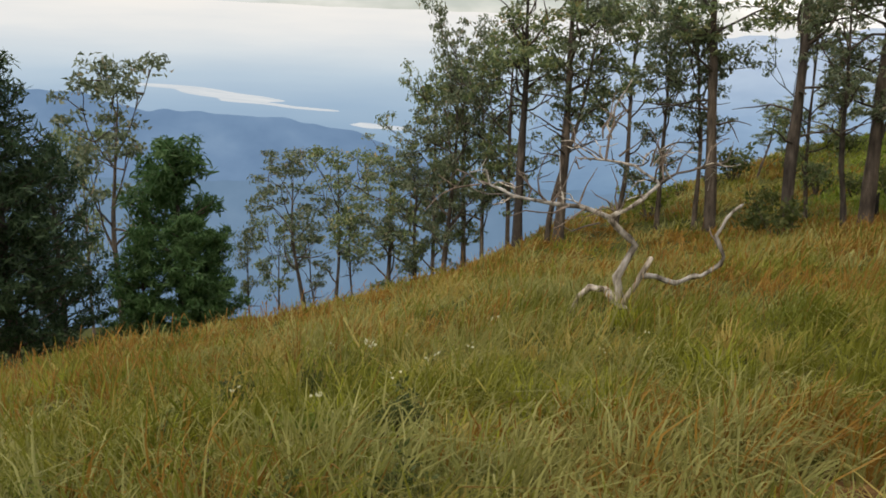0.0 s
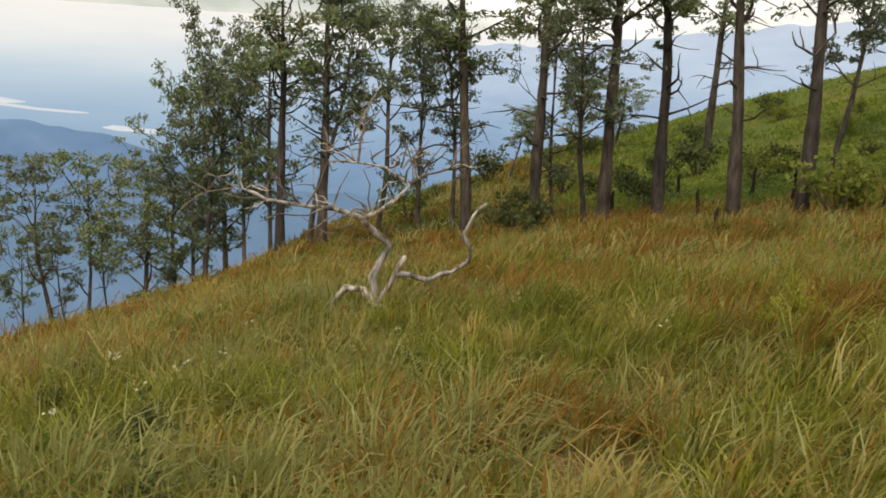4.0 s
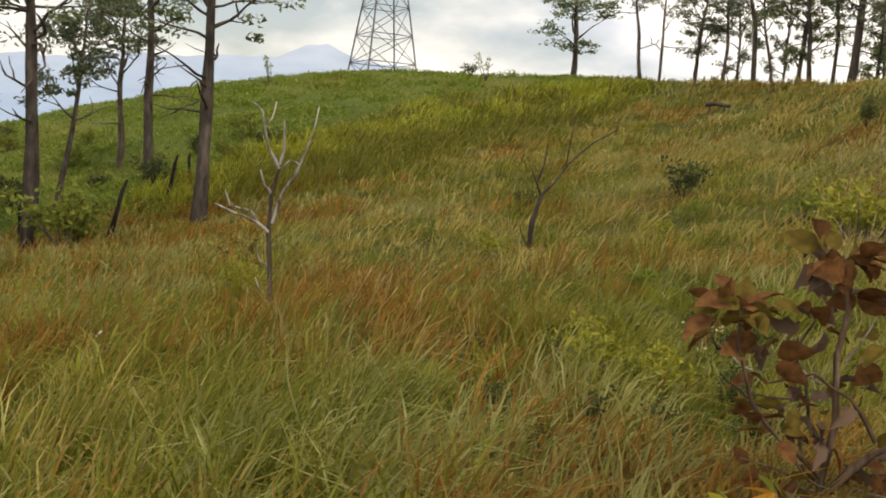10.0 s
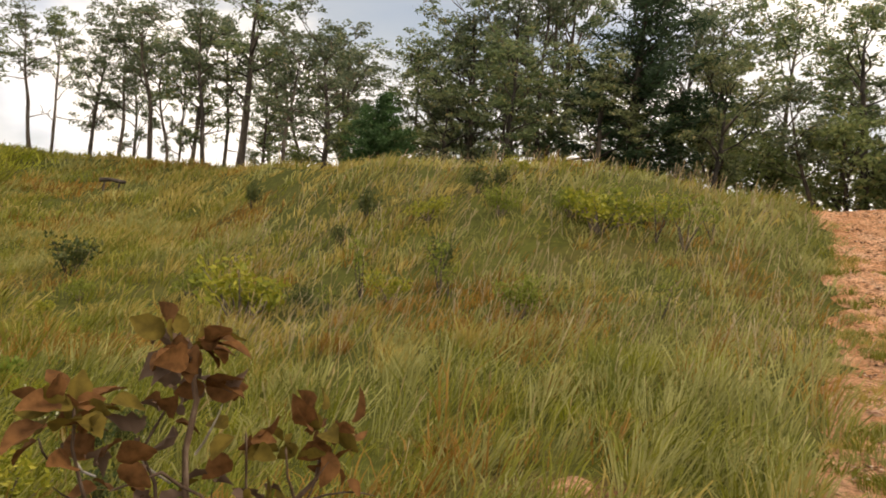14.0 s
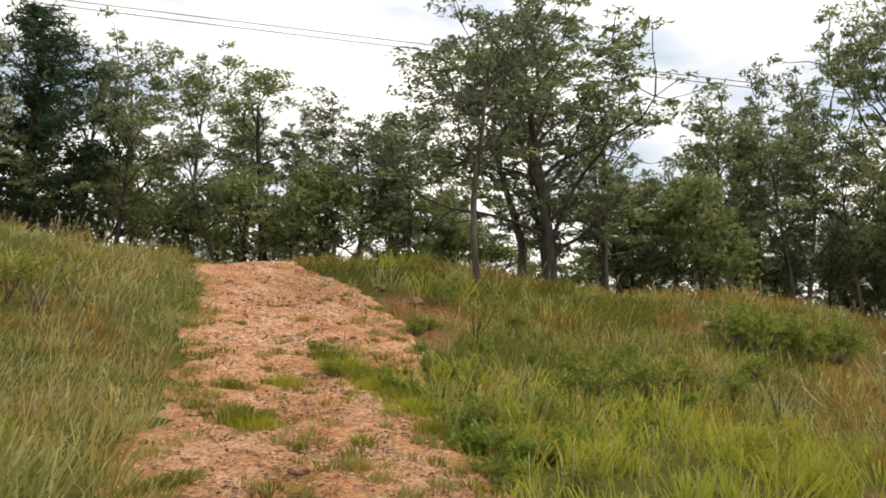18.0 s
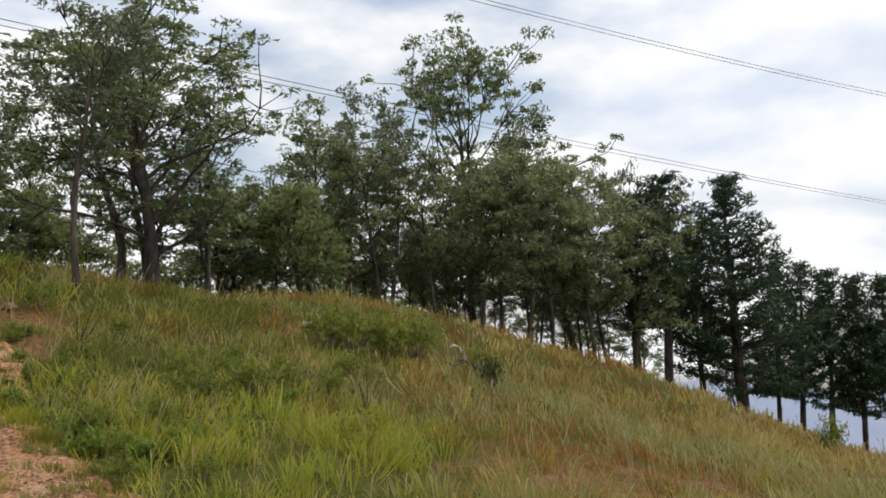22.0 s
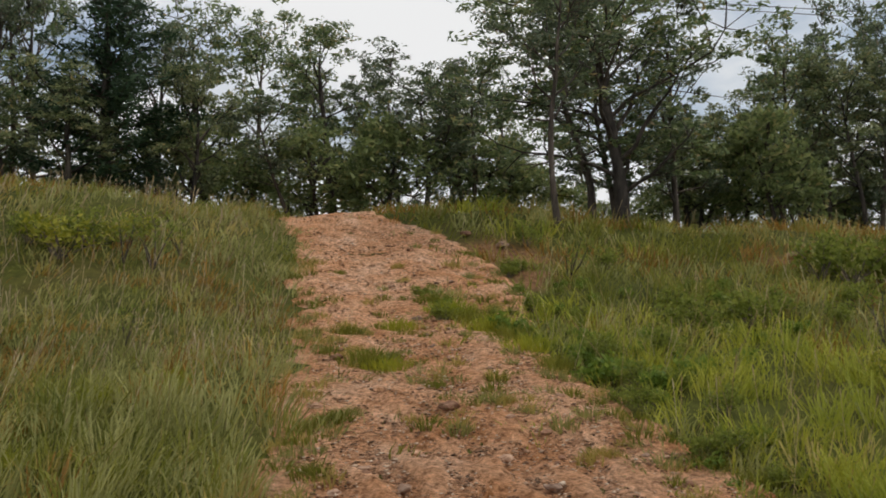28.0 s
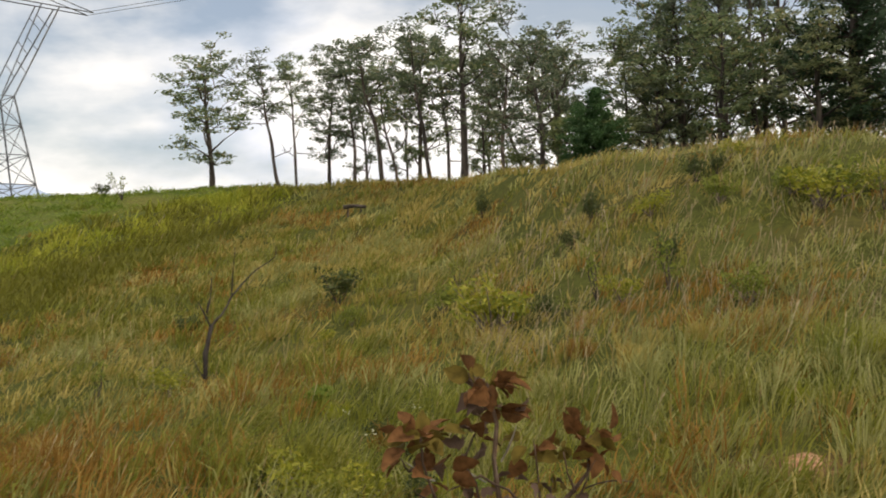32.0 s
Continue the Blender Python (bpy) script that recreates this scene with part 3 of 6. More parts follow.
# ---------------------------------------------------------------- distance
def ridge(name, r, profile, foot, mat, label, seed, rough=0.12):
    """A far range of hills: a curved slope from its foot up to its crest line; profile: bearings and heights in degrees."""
    rng = np.random.default_rng(seed)
    b = np.arange(profile[0][0], profile[-1][0] + 0.01, 0.25)
    top = np.interp(b, [p[0] for p in profile], [p[1] for p in profile])
    bump = sum(rng.normal() * rough / (k + 1) ** 0.6 * np.sin(b * (0.35 + 0.4 * k) + rng.random() * 6.28) for k in range(12))
    top = top + bump * 0.55
    v, rows = [], 5
    for q in range(rows):
        t = q / (rows - 1)
        rr = r * (0.8 + 0.2 * t)
        el = np.radians(foot + (top - foot) * t)
        v.append(np.stack([rr * np.sin(np.radians(b)), rr * np.cos(np.radians(b)), 1.6 + rr * np.tan(el)], 1))
    n = len(b)
    q, i = np.meshgrid(np.arange(rows - 1), np.arange(n - 1), indexing="ij")
    f = np.stack([q * n + i, q * n + i + 1, (q + 1) * n + i + 1, (q + 1) * n + i], -1).reshape(-1, 4)
    ob = new(name, mesh_from(name, np.concatenate(v), f, mat, True))
    return tagged(ob, label, "hills", kind="structure")


# The plain glows; haze is painted on, paling with height to sky colour.
M_FAR_HAZE, hn, hl = material("painted_haze_plain")
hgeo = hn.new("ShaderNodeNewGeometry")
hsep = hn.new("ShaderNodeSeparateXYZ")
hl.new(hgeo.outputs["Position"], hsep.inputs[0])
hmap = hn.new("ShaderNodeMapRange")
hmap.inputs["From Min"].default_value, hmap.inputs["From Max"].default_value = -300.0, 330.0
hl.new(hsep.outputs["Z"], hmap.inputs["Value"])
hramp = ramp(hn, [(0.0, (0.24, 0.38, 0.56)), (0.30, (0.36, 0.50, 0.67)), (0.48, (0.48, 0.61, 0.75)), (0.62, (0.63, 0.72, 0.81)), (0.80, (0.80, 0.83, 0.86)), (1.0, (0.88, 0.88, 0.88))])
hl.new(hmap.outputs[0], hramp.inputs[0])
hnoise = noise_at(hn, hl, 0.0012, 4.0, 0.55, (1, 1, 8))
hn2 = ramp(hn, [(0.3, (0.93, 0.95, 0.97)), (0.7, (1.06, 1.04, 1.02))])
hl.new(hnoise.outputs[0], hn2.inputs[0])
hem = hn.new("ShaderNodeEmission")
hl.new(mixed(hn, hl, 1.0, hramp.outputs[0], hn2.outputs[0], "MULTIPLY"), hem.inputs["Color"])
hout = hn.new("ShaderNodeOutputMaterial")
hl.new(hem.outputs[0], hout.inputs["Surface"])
# The range emits its colour: painted haze, paler towards the crest.
M_FAR_RANGE, gn, gl = material("painted_haze_range")
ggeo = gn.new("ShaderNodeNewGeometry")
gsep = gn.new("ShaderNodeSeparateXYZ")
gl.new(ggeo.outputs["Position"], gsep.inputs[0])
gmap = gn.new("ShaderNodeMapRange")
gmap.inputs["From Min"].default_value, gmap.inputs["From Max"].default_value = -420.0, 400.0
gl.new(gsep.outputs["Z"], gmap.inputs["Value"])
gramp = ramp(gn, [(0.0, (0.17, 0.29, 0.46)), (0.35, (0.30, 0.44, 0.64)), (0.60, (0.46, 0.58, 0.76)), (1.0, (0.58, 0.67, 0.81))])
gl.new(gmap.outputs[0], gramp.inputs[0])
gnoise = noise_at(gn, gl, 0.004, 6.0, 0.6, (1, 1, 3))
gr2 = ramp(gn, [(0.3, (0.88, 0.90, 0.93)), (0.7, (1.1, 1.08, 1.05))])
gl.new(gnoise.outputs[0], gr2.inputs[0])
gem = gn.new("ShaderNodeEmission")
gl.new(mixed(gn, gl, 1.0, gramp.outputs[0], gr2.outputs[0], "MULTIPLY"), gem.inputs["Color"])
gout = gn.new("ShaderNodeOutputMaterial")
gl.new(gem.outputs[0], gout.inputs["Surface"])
# The blue of distance haze is put into these emissive colours.
M_MID_HILL = glowing("painted_haze_hills", [(0.3, (0.145, 0.245, 0.41)), (0.55, (0.175, 0.285, 0.46)), (0.75, (0.21, 0.325, 0.50))], 0.006)
M_NEAR_VALE = glowing("painted_haze_valley", [(0.3, (0.14, 0.235, 0.365)), (0.55, (0.16, 0.26, 0.40)), (0.75, (0.185, 0.29, 0.43))], 0.012)
M_SOUTH_HILL = glowing("painted_haze_south", [(0.3, (0.36, 0.42, 0.55)), (0.6, (0.44, 0.49, 0.62))], 0.006)
# Water brightness is given as emission instead of a reflected sky.
M_LAKE = glowing("glowing_lake", [(0.3, (0.54, 0.62, 0.71)), (0.7, (0.74, 0.78, 0.83))], 0.01)
ridge("backdrop_plain", 4300, [(-70, 4.4), (-28, 4.4), (-10, 4.3), (4, 4.0), (20, 3.5), (28, 2.5), (60, 1.5), (80, 0.5)], -9, M_FAR_HAZE, "pale plain with painted haze fading into the sky", 3, 0.03)
ridge("backdrop_range", 4000, [(2, -6), (8, 1.6), (10.5, 2.5), (16, 2.6), (24, 3.2), (33, 3.9), (40, 4.9), (45, 5.1), (49, 5.3), (52, 6.3), (54, 5.6), (57, 5.3), (62, 3.5), (70, 2)], -8, M_FAR_RANGE, "mountain range with pale blue haze painted in", 8, 0.10)
ridge("backdrop_hills", 3000, [(-70, -1.5), (-30, -1.0), (-26, -0.9), (-22, -1.2), (-18, -2.2), (-14, -2.3), (-10, -2.6), (-6, -3.3), (-2, -4.6), (2, -6), (8, -7.5), (16, -9)], -12, M_MID_HILL, "forested hills with blue haze painted in as glow", 12, 0.12)
ridge("backdrop_vale", 1900, [(-70, -5.5), (-20, -6.2), (0, -6.6), (12, -6.8), (30, -7), (50, -8)], -26, M_NEAR_VALE, "wooded valley floor tinted blue by painted haze", 14, 0.12)
ridge("backdrop_south", 3000, [(150, -3.0), (165, -2.6), (174, -3.4), (180, -3.8), (200, -2), (260, -1.5), (290, -2)], -26, M_SOUTH_HILL, "far hills in painted haze beyond the pine trunks", 21, 0.15)


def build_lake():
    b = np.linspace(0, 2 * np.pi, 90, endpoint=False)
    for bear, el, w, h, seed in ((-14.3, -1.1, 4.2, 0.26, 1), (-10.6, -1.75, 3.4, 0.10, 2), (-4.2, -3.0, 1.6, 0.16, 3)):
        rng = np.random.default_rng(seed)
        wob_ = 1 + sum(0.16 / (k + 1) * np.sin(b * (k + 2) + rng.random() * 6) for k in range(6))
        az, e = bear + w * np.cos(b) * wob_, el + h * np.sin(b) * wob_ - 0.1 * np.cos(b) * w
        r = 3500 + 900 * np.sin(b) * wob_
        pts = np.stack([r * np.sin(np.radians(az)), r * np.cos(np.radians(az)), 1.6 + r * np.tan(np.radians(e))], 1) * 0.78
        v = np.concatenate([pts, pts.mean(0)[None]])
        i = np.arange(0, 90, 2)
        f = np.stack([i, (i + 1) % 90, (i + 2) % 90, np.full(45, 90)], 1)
        tagged(new("water", mesh_from("water", v, f, M_LAKE)), "reservoir far down in the haze, its brightness an added glow", "lake", kind="structure")


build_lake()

# ---------------------------------------------------------------- trees: kinds
G = {}
for i in range(4):   # tall open gums with bare lower trunks
    G["tall", i] = gum_meshes(20 + i, 11.0, 0.125, 0.55, 1.7, 9, 32, M_GUM_LEAF, M_DARK_BARK, dead=8, sway=0.022)
for i in range(4):   # full gums, leafy most of the way down
    G["full", i] = gum_meshes(40 + i, 9.0, 0.10, 0.22, 1.9, 14, 35, (M_GUM_LEAF, M_GREY_LEAF)[i % 2], M_GUM_BARK, rise=0.5, round_top=0.3)
for i in range(3):   # airy gums with small crowns
    G["airy", i] = gum_meshes(60 + i, 9.5, 0.085, 0.46, 1.7, 11, 32, (M_GREY_LEAF, M_GUM_LEAF)[i % 2], M_GUM_BARK, dead=2, sway=0.05)
for i in range(3):   # slim stems with open flat-topped crowns
    G["slim", i] = gum_meshes(70 + i, 9.5, 0.085, 0.56, 1.6, 8, 36, (M_GREY_LEAF, M_GUM_LEAF)[i % 2], M_GUM_BARK, clump=0.42, dead=3, rise=0.9, forks=3, sway=0.05, round_top=0.3)
for i in range(3):   # dense dark trees of the wood
    G["dense", i] = gum_meshes(80 + i, 7.5, 0.12, 0.28, 2.0, 14, 38, M_DARK_LEAF, M_DARK_BARK, clump=0.38, round_top=0.3)
for i in range(3):   # dark round-topped trees on slim bare trunks
    G["wood", i] = gum_meshes(90 + i, 8.0, 0.075, 0.40, 1.8, 14, 46, M_DARK_LEAF, M_DARK_BARK, clump=0.40, dead=3, round_top=0.35)
for i in range(2):   # big spreading gums
    G["spreading", i] = gum_meshes(100 + i, 11.0, 0.17, 0.2, 3.6, 20, 38, M_GUM_LEAF, M_DARK_BARK, (0.19, 0.075), clump=0.36, rise=0.95, forks=8, round_top=0.1)
for i in range(3):
    G["pine", i] = pine_meshes(120 + i, 9.0, 0.17, 2.1, 0.16, M_NEEDLE)
for i in range(3):
    G["tall_pine", i] = pine_meshes(130 + i, 10.0, 0.15, 2.1, 0.34, M_NEEDLE)
for i in range(2):
    G["young_pine", i] = pine_meshes(140 + i, 5.2, 0.10, 1.45, 0.06, M_YOUNG_NEEDLE, per=40)
G["topped_pine", 0] = pine_meshes(145, 5.2, 0.10, 1.25, 0.55, M_YOUNG_NEEDLE, per=46)
HEIGHT = dict(topped_pine=5.2, slim=9.5, wood=8.0, tall=11.0, full=9.0, airy=9.5, dense=7.5, spreading=11.0, pine=9.0, young_pine=5.2, tall_pine=10.0)
WORDS = dict(
    tall=("gum_tree", "tall gum tree with bare lower trunk and thin crown", "tree"),
    full=("gum_tree", "full green gum tree leafy down the trunk", "tree"),
    airy=("gum_tree", "slim airy gum tree with small grey-green crown", "tree"),
    dense=("forest_tree", "dense dark green tree at the wood's edge", "tree"),
    topped_pine=("young_pine_tree", "young green pine with a tufted round top", "pine"),
    slim=("gum_tree", "slender gum tree with an open flat-topped crown", "tree"),
    wood=("forest_tree", "dark round-topped tree on a slim bare trunk", "tree"),
    spreading=("gum_tree", "large spreading gum tree with dark forked limbs", "tree"),
    pine=("pine_tree", "dark green pine tree with ragged whorled branches", "pine"),
    tall_pine=("pine_tree", "tall dark pine with bare lower trunk", "pine"),
    young_pine=("young_pine_tree", "young bright green pine tree in the grass", "pine"))


def grow(kind, i, az, r, h, group, girth=1.0, lean=(0, 0)):
    name, label, cat = WORDS[kind]
    s = h / HEIGHT[kind]
    wide = s * girth
    plant_tree(name, G[kind, i], az, r, (az * 37 + i * 90) % 360, wide, label, cat, group, lean, s / wide)


# below and along the slope, over the crest, and the wood along the ridge
for row in (("pine", 0, -25.5, 25.0, 9.1, 1.08), ("pine", 1, -22.9, 28.0, 8.0, 0.95), ("pine", 2, -28.0, 24.0, 9.2, 1.05), ("slim", 0, -19.6, 34.0, 14.3, 0.98), ("slim", 1, -21.4, 38.0, 13.7, 0.64),
            ("topped_pine", 0, -16.2, 27.0, 6.6, 1.00), ("young_pine", 1, -18.3, 25.5, 4.2, 0.98), ("young_pine", 0, -14.4, 26.0, 3.7, 0.98), ("young_pine", 1, -16.2, 25.5, 4.2, 1.13), ("slim", 2, -12.2, 40.0, 8.6, 0.59),
            ("slim", 0, -8.7, 38.0, 10.4, 1.11), ("slim", 1, -10.2, 41.0, 8.7, 0.81), ("slim", 1, -6.8, 38.0, 10.1, 1.01), ("slim", 2, -5.5, 38.0, 7.8, 0.83), ("slim", 0, -7.9, 42.0, 8.1, 0.88)):
    grow(*row[:5], "trees below the slope", row[5])
for row in (("full", 3, -1.8, 30.0, 6.4, 1.19), ("full", 0, -3.4, 32.0, 6.9, 1.20), ("full", 3, 2.4, 28.0, 7.7, 0.71), ("airy", 2, 6.4, 24.0, 7.3, 1.08), ("full", 1, 0.0, 28.0, 8.5, 0.84),
            ("full", 0, 1.2, 30.0, 8.4, 0.99), ("full", 2, -0.7, 29.0, 8.2, 0.73), ("full", 2, 4.0, 27.0, 7.3, 0.82), ("tall", 0, 4.6, 25.0, 9.0, 1.25), ("tall", 1, 7.1, 23.5, 9.0, 1.25),
            ("full", 3, 13.1, 27.0, 6.8, 0.89), ("airy", 1, 10.6, 28.0, 8.2, 1.08), ("airy", 0, 15.2, 26.0, 7.1, 1.01), ("tall", 2, 16.1, 25.0, 10.2, 1.38), ("tall", 3, 20.4, 24.0, 10.2, 1.38),
            ("full", 2, 21.5, 26.0, 6.4, 0.77), ("airy", 1, 18.8, 40.0, 3.6, 1.60), ("airy", 2, 23.5, 23.0, 6.5, 1.16), ("tall", 0, 24.5, 23.0, 10.2, 1.38)):
    grow(*row[:5], "gums along the slope", row[5])
for row in (("dense", 1, 25.1, 42.0, 3.2, 1.60), ("dense", 0, 23.0, 44.0, 3.7, 1.60)):
    grow(*row[:5], "gums along the slope", row[5])
for row in (("tall", 1, 27.9, 23.5, 10.2, 1.38), ("tall", 2, 30.6, 38.0, 10.2, 1.38), ("tall", 3, 32.2, 23.0, 10.2, 1.38), ("tall", 0, 35.9, 21.0, 10.2, 1.38), ("airy", 2, 37.1, 24.0, 7.9, 1.00),
            ("airy", 0, 40.4, 33.5, 7.6, 1.60), ("tall", 2, 42.2, 30.0, 10.2, 1.38), ("tall", 1, 45.2, 21.5, 10.2, 1.38)):
    grow(*row[:5], "gums along the slope", row[5])
for row in (("full", 0, 67.3, 50.0, 8.3, 1.60), ("slim", 2, 71.3, 46.0, 7.3, 1.41), ("slim", 1, 72.4, 47.0, 7.6, 1.08), ("full", 1, 74.5, 44.0, 6.8, 1.16), ("slim", 0, 77.7, 40.0, 7.2, 1.60),
            ("full", 3, 76.9, 46.0, 6.7, 0.96), ("full", 0, 80.1, 40.0, 7.4, 1.23), ("slim", 2, 80.9, 38.0, 7.7, 1.37), ("tall", 1, 82.9, 33.0, 8.5, 1.45)):
    grow(*row[:5], "trees on the crest", row[5])
for row in (("airy", 0, 85.6, 33.0, 6.3, 1.34), ("full", 1, 87.8, 30.0, 5.7, 1.60), ("airy", 2, 76.0, 42.0, 7.0, 1.26), ("airy", 1, 78.7, 43.0, 7.3, 1.17), ("full", 3, 79.4, 44.0, 7.2, 0.75),
            ("airy", 0, 82.0, 40.0, 8.4, 1.08), ("full", 2, 84.2, 38.0, 7.0, 0.87), ("airy", 2, 87.0, 37.0, 7.6, 1.23), ("full", 3, 89.0, 35.0, 6.8, 0.84), ("young_pine", 0, 91.0, 27.0, 2.6, 1.56),
            ("airy", 1, 90.0, 36.0, 7.5, 1.27), ("full", 2, 93.1, 32.0, 6.4, 0.96), ("dense", 2, 95.1, 29.0, 3.9, 1.26), ("full", 3, 94.6, 36.0, 7.8, 0.90), ("spreading", 0, 96.9, 31.0, 6.4, 1.33)):
    grow(*row[:5], "wood along the ridge", row[5])
for row in (("full", 1, 96.3, 30.0, 8.1, 1.12), ("full", 0, 98.5, 26.0, 4.9, 1.60), ("full", 2, 101.1, 30.0, 9.6, 0.83), ("pine", 1, 106.3, 26.0, 6.9, 1.60), ("full", 3, 109.2, 28.0, 7.3, 1.03),
            ("full", 0, 112.1, 30.0, 8.5, 1.13)):
    grow(*row[:5], "wood along the ridge", row[5])
for row in (("full", 3, 102.5, 30.0, 9.6, 0.94), ("full", 2, 99.1, 29.0, 9.7, 0.85), ("full", 1, 101.1, 29.0, 8.3, 0.98), ("dense", 1, 111.0, 26.0, 4.9, 1.06), ("dense", 0, 104.3, 25.0, 3.9, 1.55),
            ("tall", 2, 119.6, 28.0, 7.3, 1.60), ("airy", 1, 114.2, 31.0, 9.4, 1.12), ("airy", 2, 117.2, 26.0, 4.3, 1.60), ("full", 1, 125.2, 27.0, 5.4, 1.58), ("full", 3, 121.3, 29.0, 6.0, 0.95),
            ("airy", 2, 123.5, 31.0, 7.5, 1.25), ("full", 0, 118.1, 30.0, 6.3, 1.32), ("airy", 0, 127.4, 30.0, 6.8, 1.12), ("full", 2, 122.0, 28.0, 4.0, 1.35), ("airy", 1, 128.2, 29.0, 4.8, 1.60),
            ("full", 2, 130.0, 31.0, 6.1, 0.97)):
    grow(*row[:5], "wood along the ridge", row[5])
for row in (("airy", 0, 133.1, 18.8, 6.2, 1.23), ("spreading", 1, 137.5, 23.0, 7.3, 1.60), ("airy", 1, 135.3, 24.5, 8.1, 1.60), ("full", 1, 136.9, 25.5, 5.8, 1.60), ("full", 3, 140.4, 25.0, 6.8, 1.16),
            ("full", 2, 128.2, 28.0, 6.3, 0.99), ("full", 0, 126.8, 30.0, 6.0, 1.29), ("full", 0, 146.4, 28.0, 7.0, 1.20), ("full", 3, 149.1, 30.0, 8.1, 0.77), ("full", 1, 151.7, 29.0, 7.3, 0.86),
            ("spreading", 0, 156.6, 35.0, 12.1, 0.98), ("airy", 2, 163.3, 37.0, 12.4, 1.13), ("airy", 0, 166.5, 40.0, 11.6, 0.59), ("wood", 2, 160.0, 29.5, 6.2, 1.11), ("wood", 0, 164.3, 32.0, 7.1, 1.09),
            ("wood", 1, 166.7, 35.0, 7.3, 1.20), ("wood", 1, 157.4, 29.0, 5.3, 1.26), ("wood", 0, 158.6, 30.0, 5.9, 1.13), ("wood", 1, 161.8, 31.0, 7.3, 1.14), ("wood", 2, 165.2, 34.0, 7.0, 0.98),
            ("wood", 1, 151.0, 28.0, 5.7, 1.32), ("wood", 2, 154.6, 29.0, 5.8, 1.01), ("wood", 0, 144.5, 27.0, 4.4, 1.27), ("dense", 0, 141.2, 27.0, 3.5, 1.60), ("wood", 2, 148.0, 31.0, 4.8, 1.20),
            ("wood", 0, 156.5, 32.0, 5.5, 1.02), ("wood", 1, 160.4, 33.0, 6.2, 1.04), ("wood", 2, 163.5, 34.0, 6.5, 0.90), ("tall_pine", 0, 168.6, 37.0, 9.1, 1.50), ("tall_pine", 2, 166.8, 38.0, 8.4, 1.36),
            ("pine", 0, 172.9, 39.0, 10.6, 1.38), ("tall_pine", 1, 170.7, 41.0, 8.3, 1.25), ("tall_pine", 1, 176.0, 44.0, 9.2, 1.16), ("tall_pine", 2, 177.7, 45.0, 9.5, 1.16), ("tall_pine", 0, 179.3, 45.0, 9.5, 1.10),
            ("tall_pine", 1, 181.0, 45.0, 9.6, 1.19), ("tall_pine", 2, 174.8, 46.0, 9.5, 1.01)):
    grow(*row[:5], "wood along the ridge", row[5])
# a second row closes the wood
rng = np.random.default_rng(77)
for k in range(18):
    b = 84 + k * 5.2 + rng.random()
    kind = ("full", "airy", "airy")[k % 3]
    h = 4.8 if 110 < b < 131 else 6.6
    grow(kind, k % 3, b, 38 + 8 * rng.random() + (8 if b > 150 else 0), h * (0.9 + 0.3 * rng.random()), "wood along the ridge", 1.0)


for i in range(3):
    G["under", i] = gum_meshes(160 + i, 2.6, 0.045, 0.08, 1.1, 9, 40, M_UNDER, M_DARK_BARK, (0.14, 0.055), clump=0.4, sway=0.08)
HEIGHT["under"] = 2.6
WORDS["under"] = ("undergrowth_bush", "dark scrubby bush under the trees", "bush")
rng = np.random.default_rng(79)
for k in range(13):
    b = 139 + k * 2.3 + rng.random()
    grow(("airy", "dense", "tall")[k % 3], k % 3, b, 36 + 9 * rng.random() + (6 if b > 155 else 0), 6.4 + 2.2 * rng.random(), "wood along the ridge", 1.0)
rng = np.random.default_rng(81)
for k in range(20):   # slim trunks close together under the far end of the wood
    b = 146 + k * 0.95 + rng.random()
    grow("wood", k % 3, b, 31 + 8 * rng.random(), (3.2 + 1.0 * rng.random()) * (1 + 0.014 * (b - 147)), "wood along the ridge", 0.8 + 0.3 * rng.random())
rng = np.random.default_rng(78)
for k in range(28):
    b = 86 + k * 2.6 + 1.5 * rng.random()
    far = 25 + 12 * rng.random() + (8 if b > 150 else 0)
    grow("under", k % 3, b, far, (2.2 + 1.5 * rng.random()) * (1.0 if b > 108 else 0.7), "undergrowth of the wood", 1.15)


# ---------------------------------------------------------------- grass
def grass_material(name, stops, patch):
    return leafy(name, stops, patch, 1.3, 0.40, 0.42, 0.6, 0.25, 0.68)


M_GRASS = dict(
    green=grass_material("green_grass", [(0.0, (0.074, 0.096, 0.011)), (0.5, (0.215, 0.221, 0.029)), (0.85, (0.377, 0.361, 0.059)), (1.0, (0.629, 0.531, 0.155))], [(0.3, (0.116, 0.148, 0.016)), (0.7, (0.315, 0.287, 0.039))]),
    straw=grass_material("straw_grass", [(0.0, (0.272, 0.203, 0.043)), (0.5, (0.462, 0.359, 0.096)), (1.0, (0.734, 0.598, 0.230))], [(0.3, (0.272, 0.230, 0.047)), (0.7, (0.524, 0.370, 0.086))]),
    rust=grass_material("rust_grass", [(0.0, (0.148, 0.066, 0.014)), (0.5, (0.321, 0.154, 0.029)), (1.0, (0.519, 0.296, 0.063))], [(0.3, (0.234, 0.142, 0.027)), (0.7, (0.418, 0.238, 0.039))]),
    grey=grass_material("grey_green_grass", [(0.0, (0.210, 0.208, 0.061)), (0.5, (0.357, 0.349, 0.110)), (1.0, (0.598, 0.562, 0.231))], [(0.3, (0.189, 0.203, 0.054)), (0.7, (0.441, 0.385, 0.115))]),
    lush=grass_material("lush_grass", [(0.0, (0.167, 0.205, 0.018)), (0.5, (0.384, 0.411, 0.036)), (1.0, (0.639, 0.580, 0.094))], [(0.3, (0.231, 0.289, 0.022)), (0.7, (0.538, 0.458, 0.058))]))
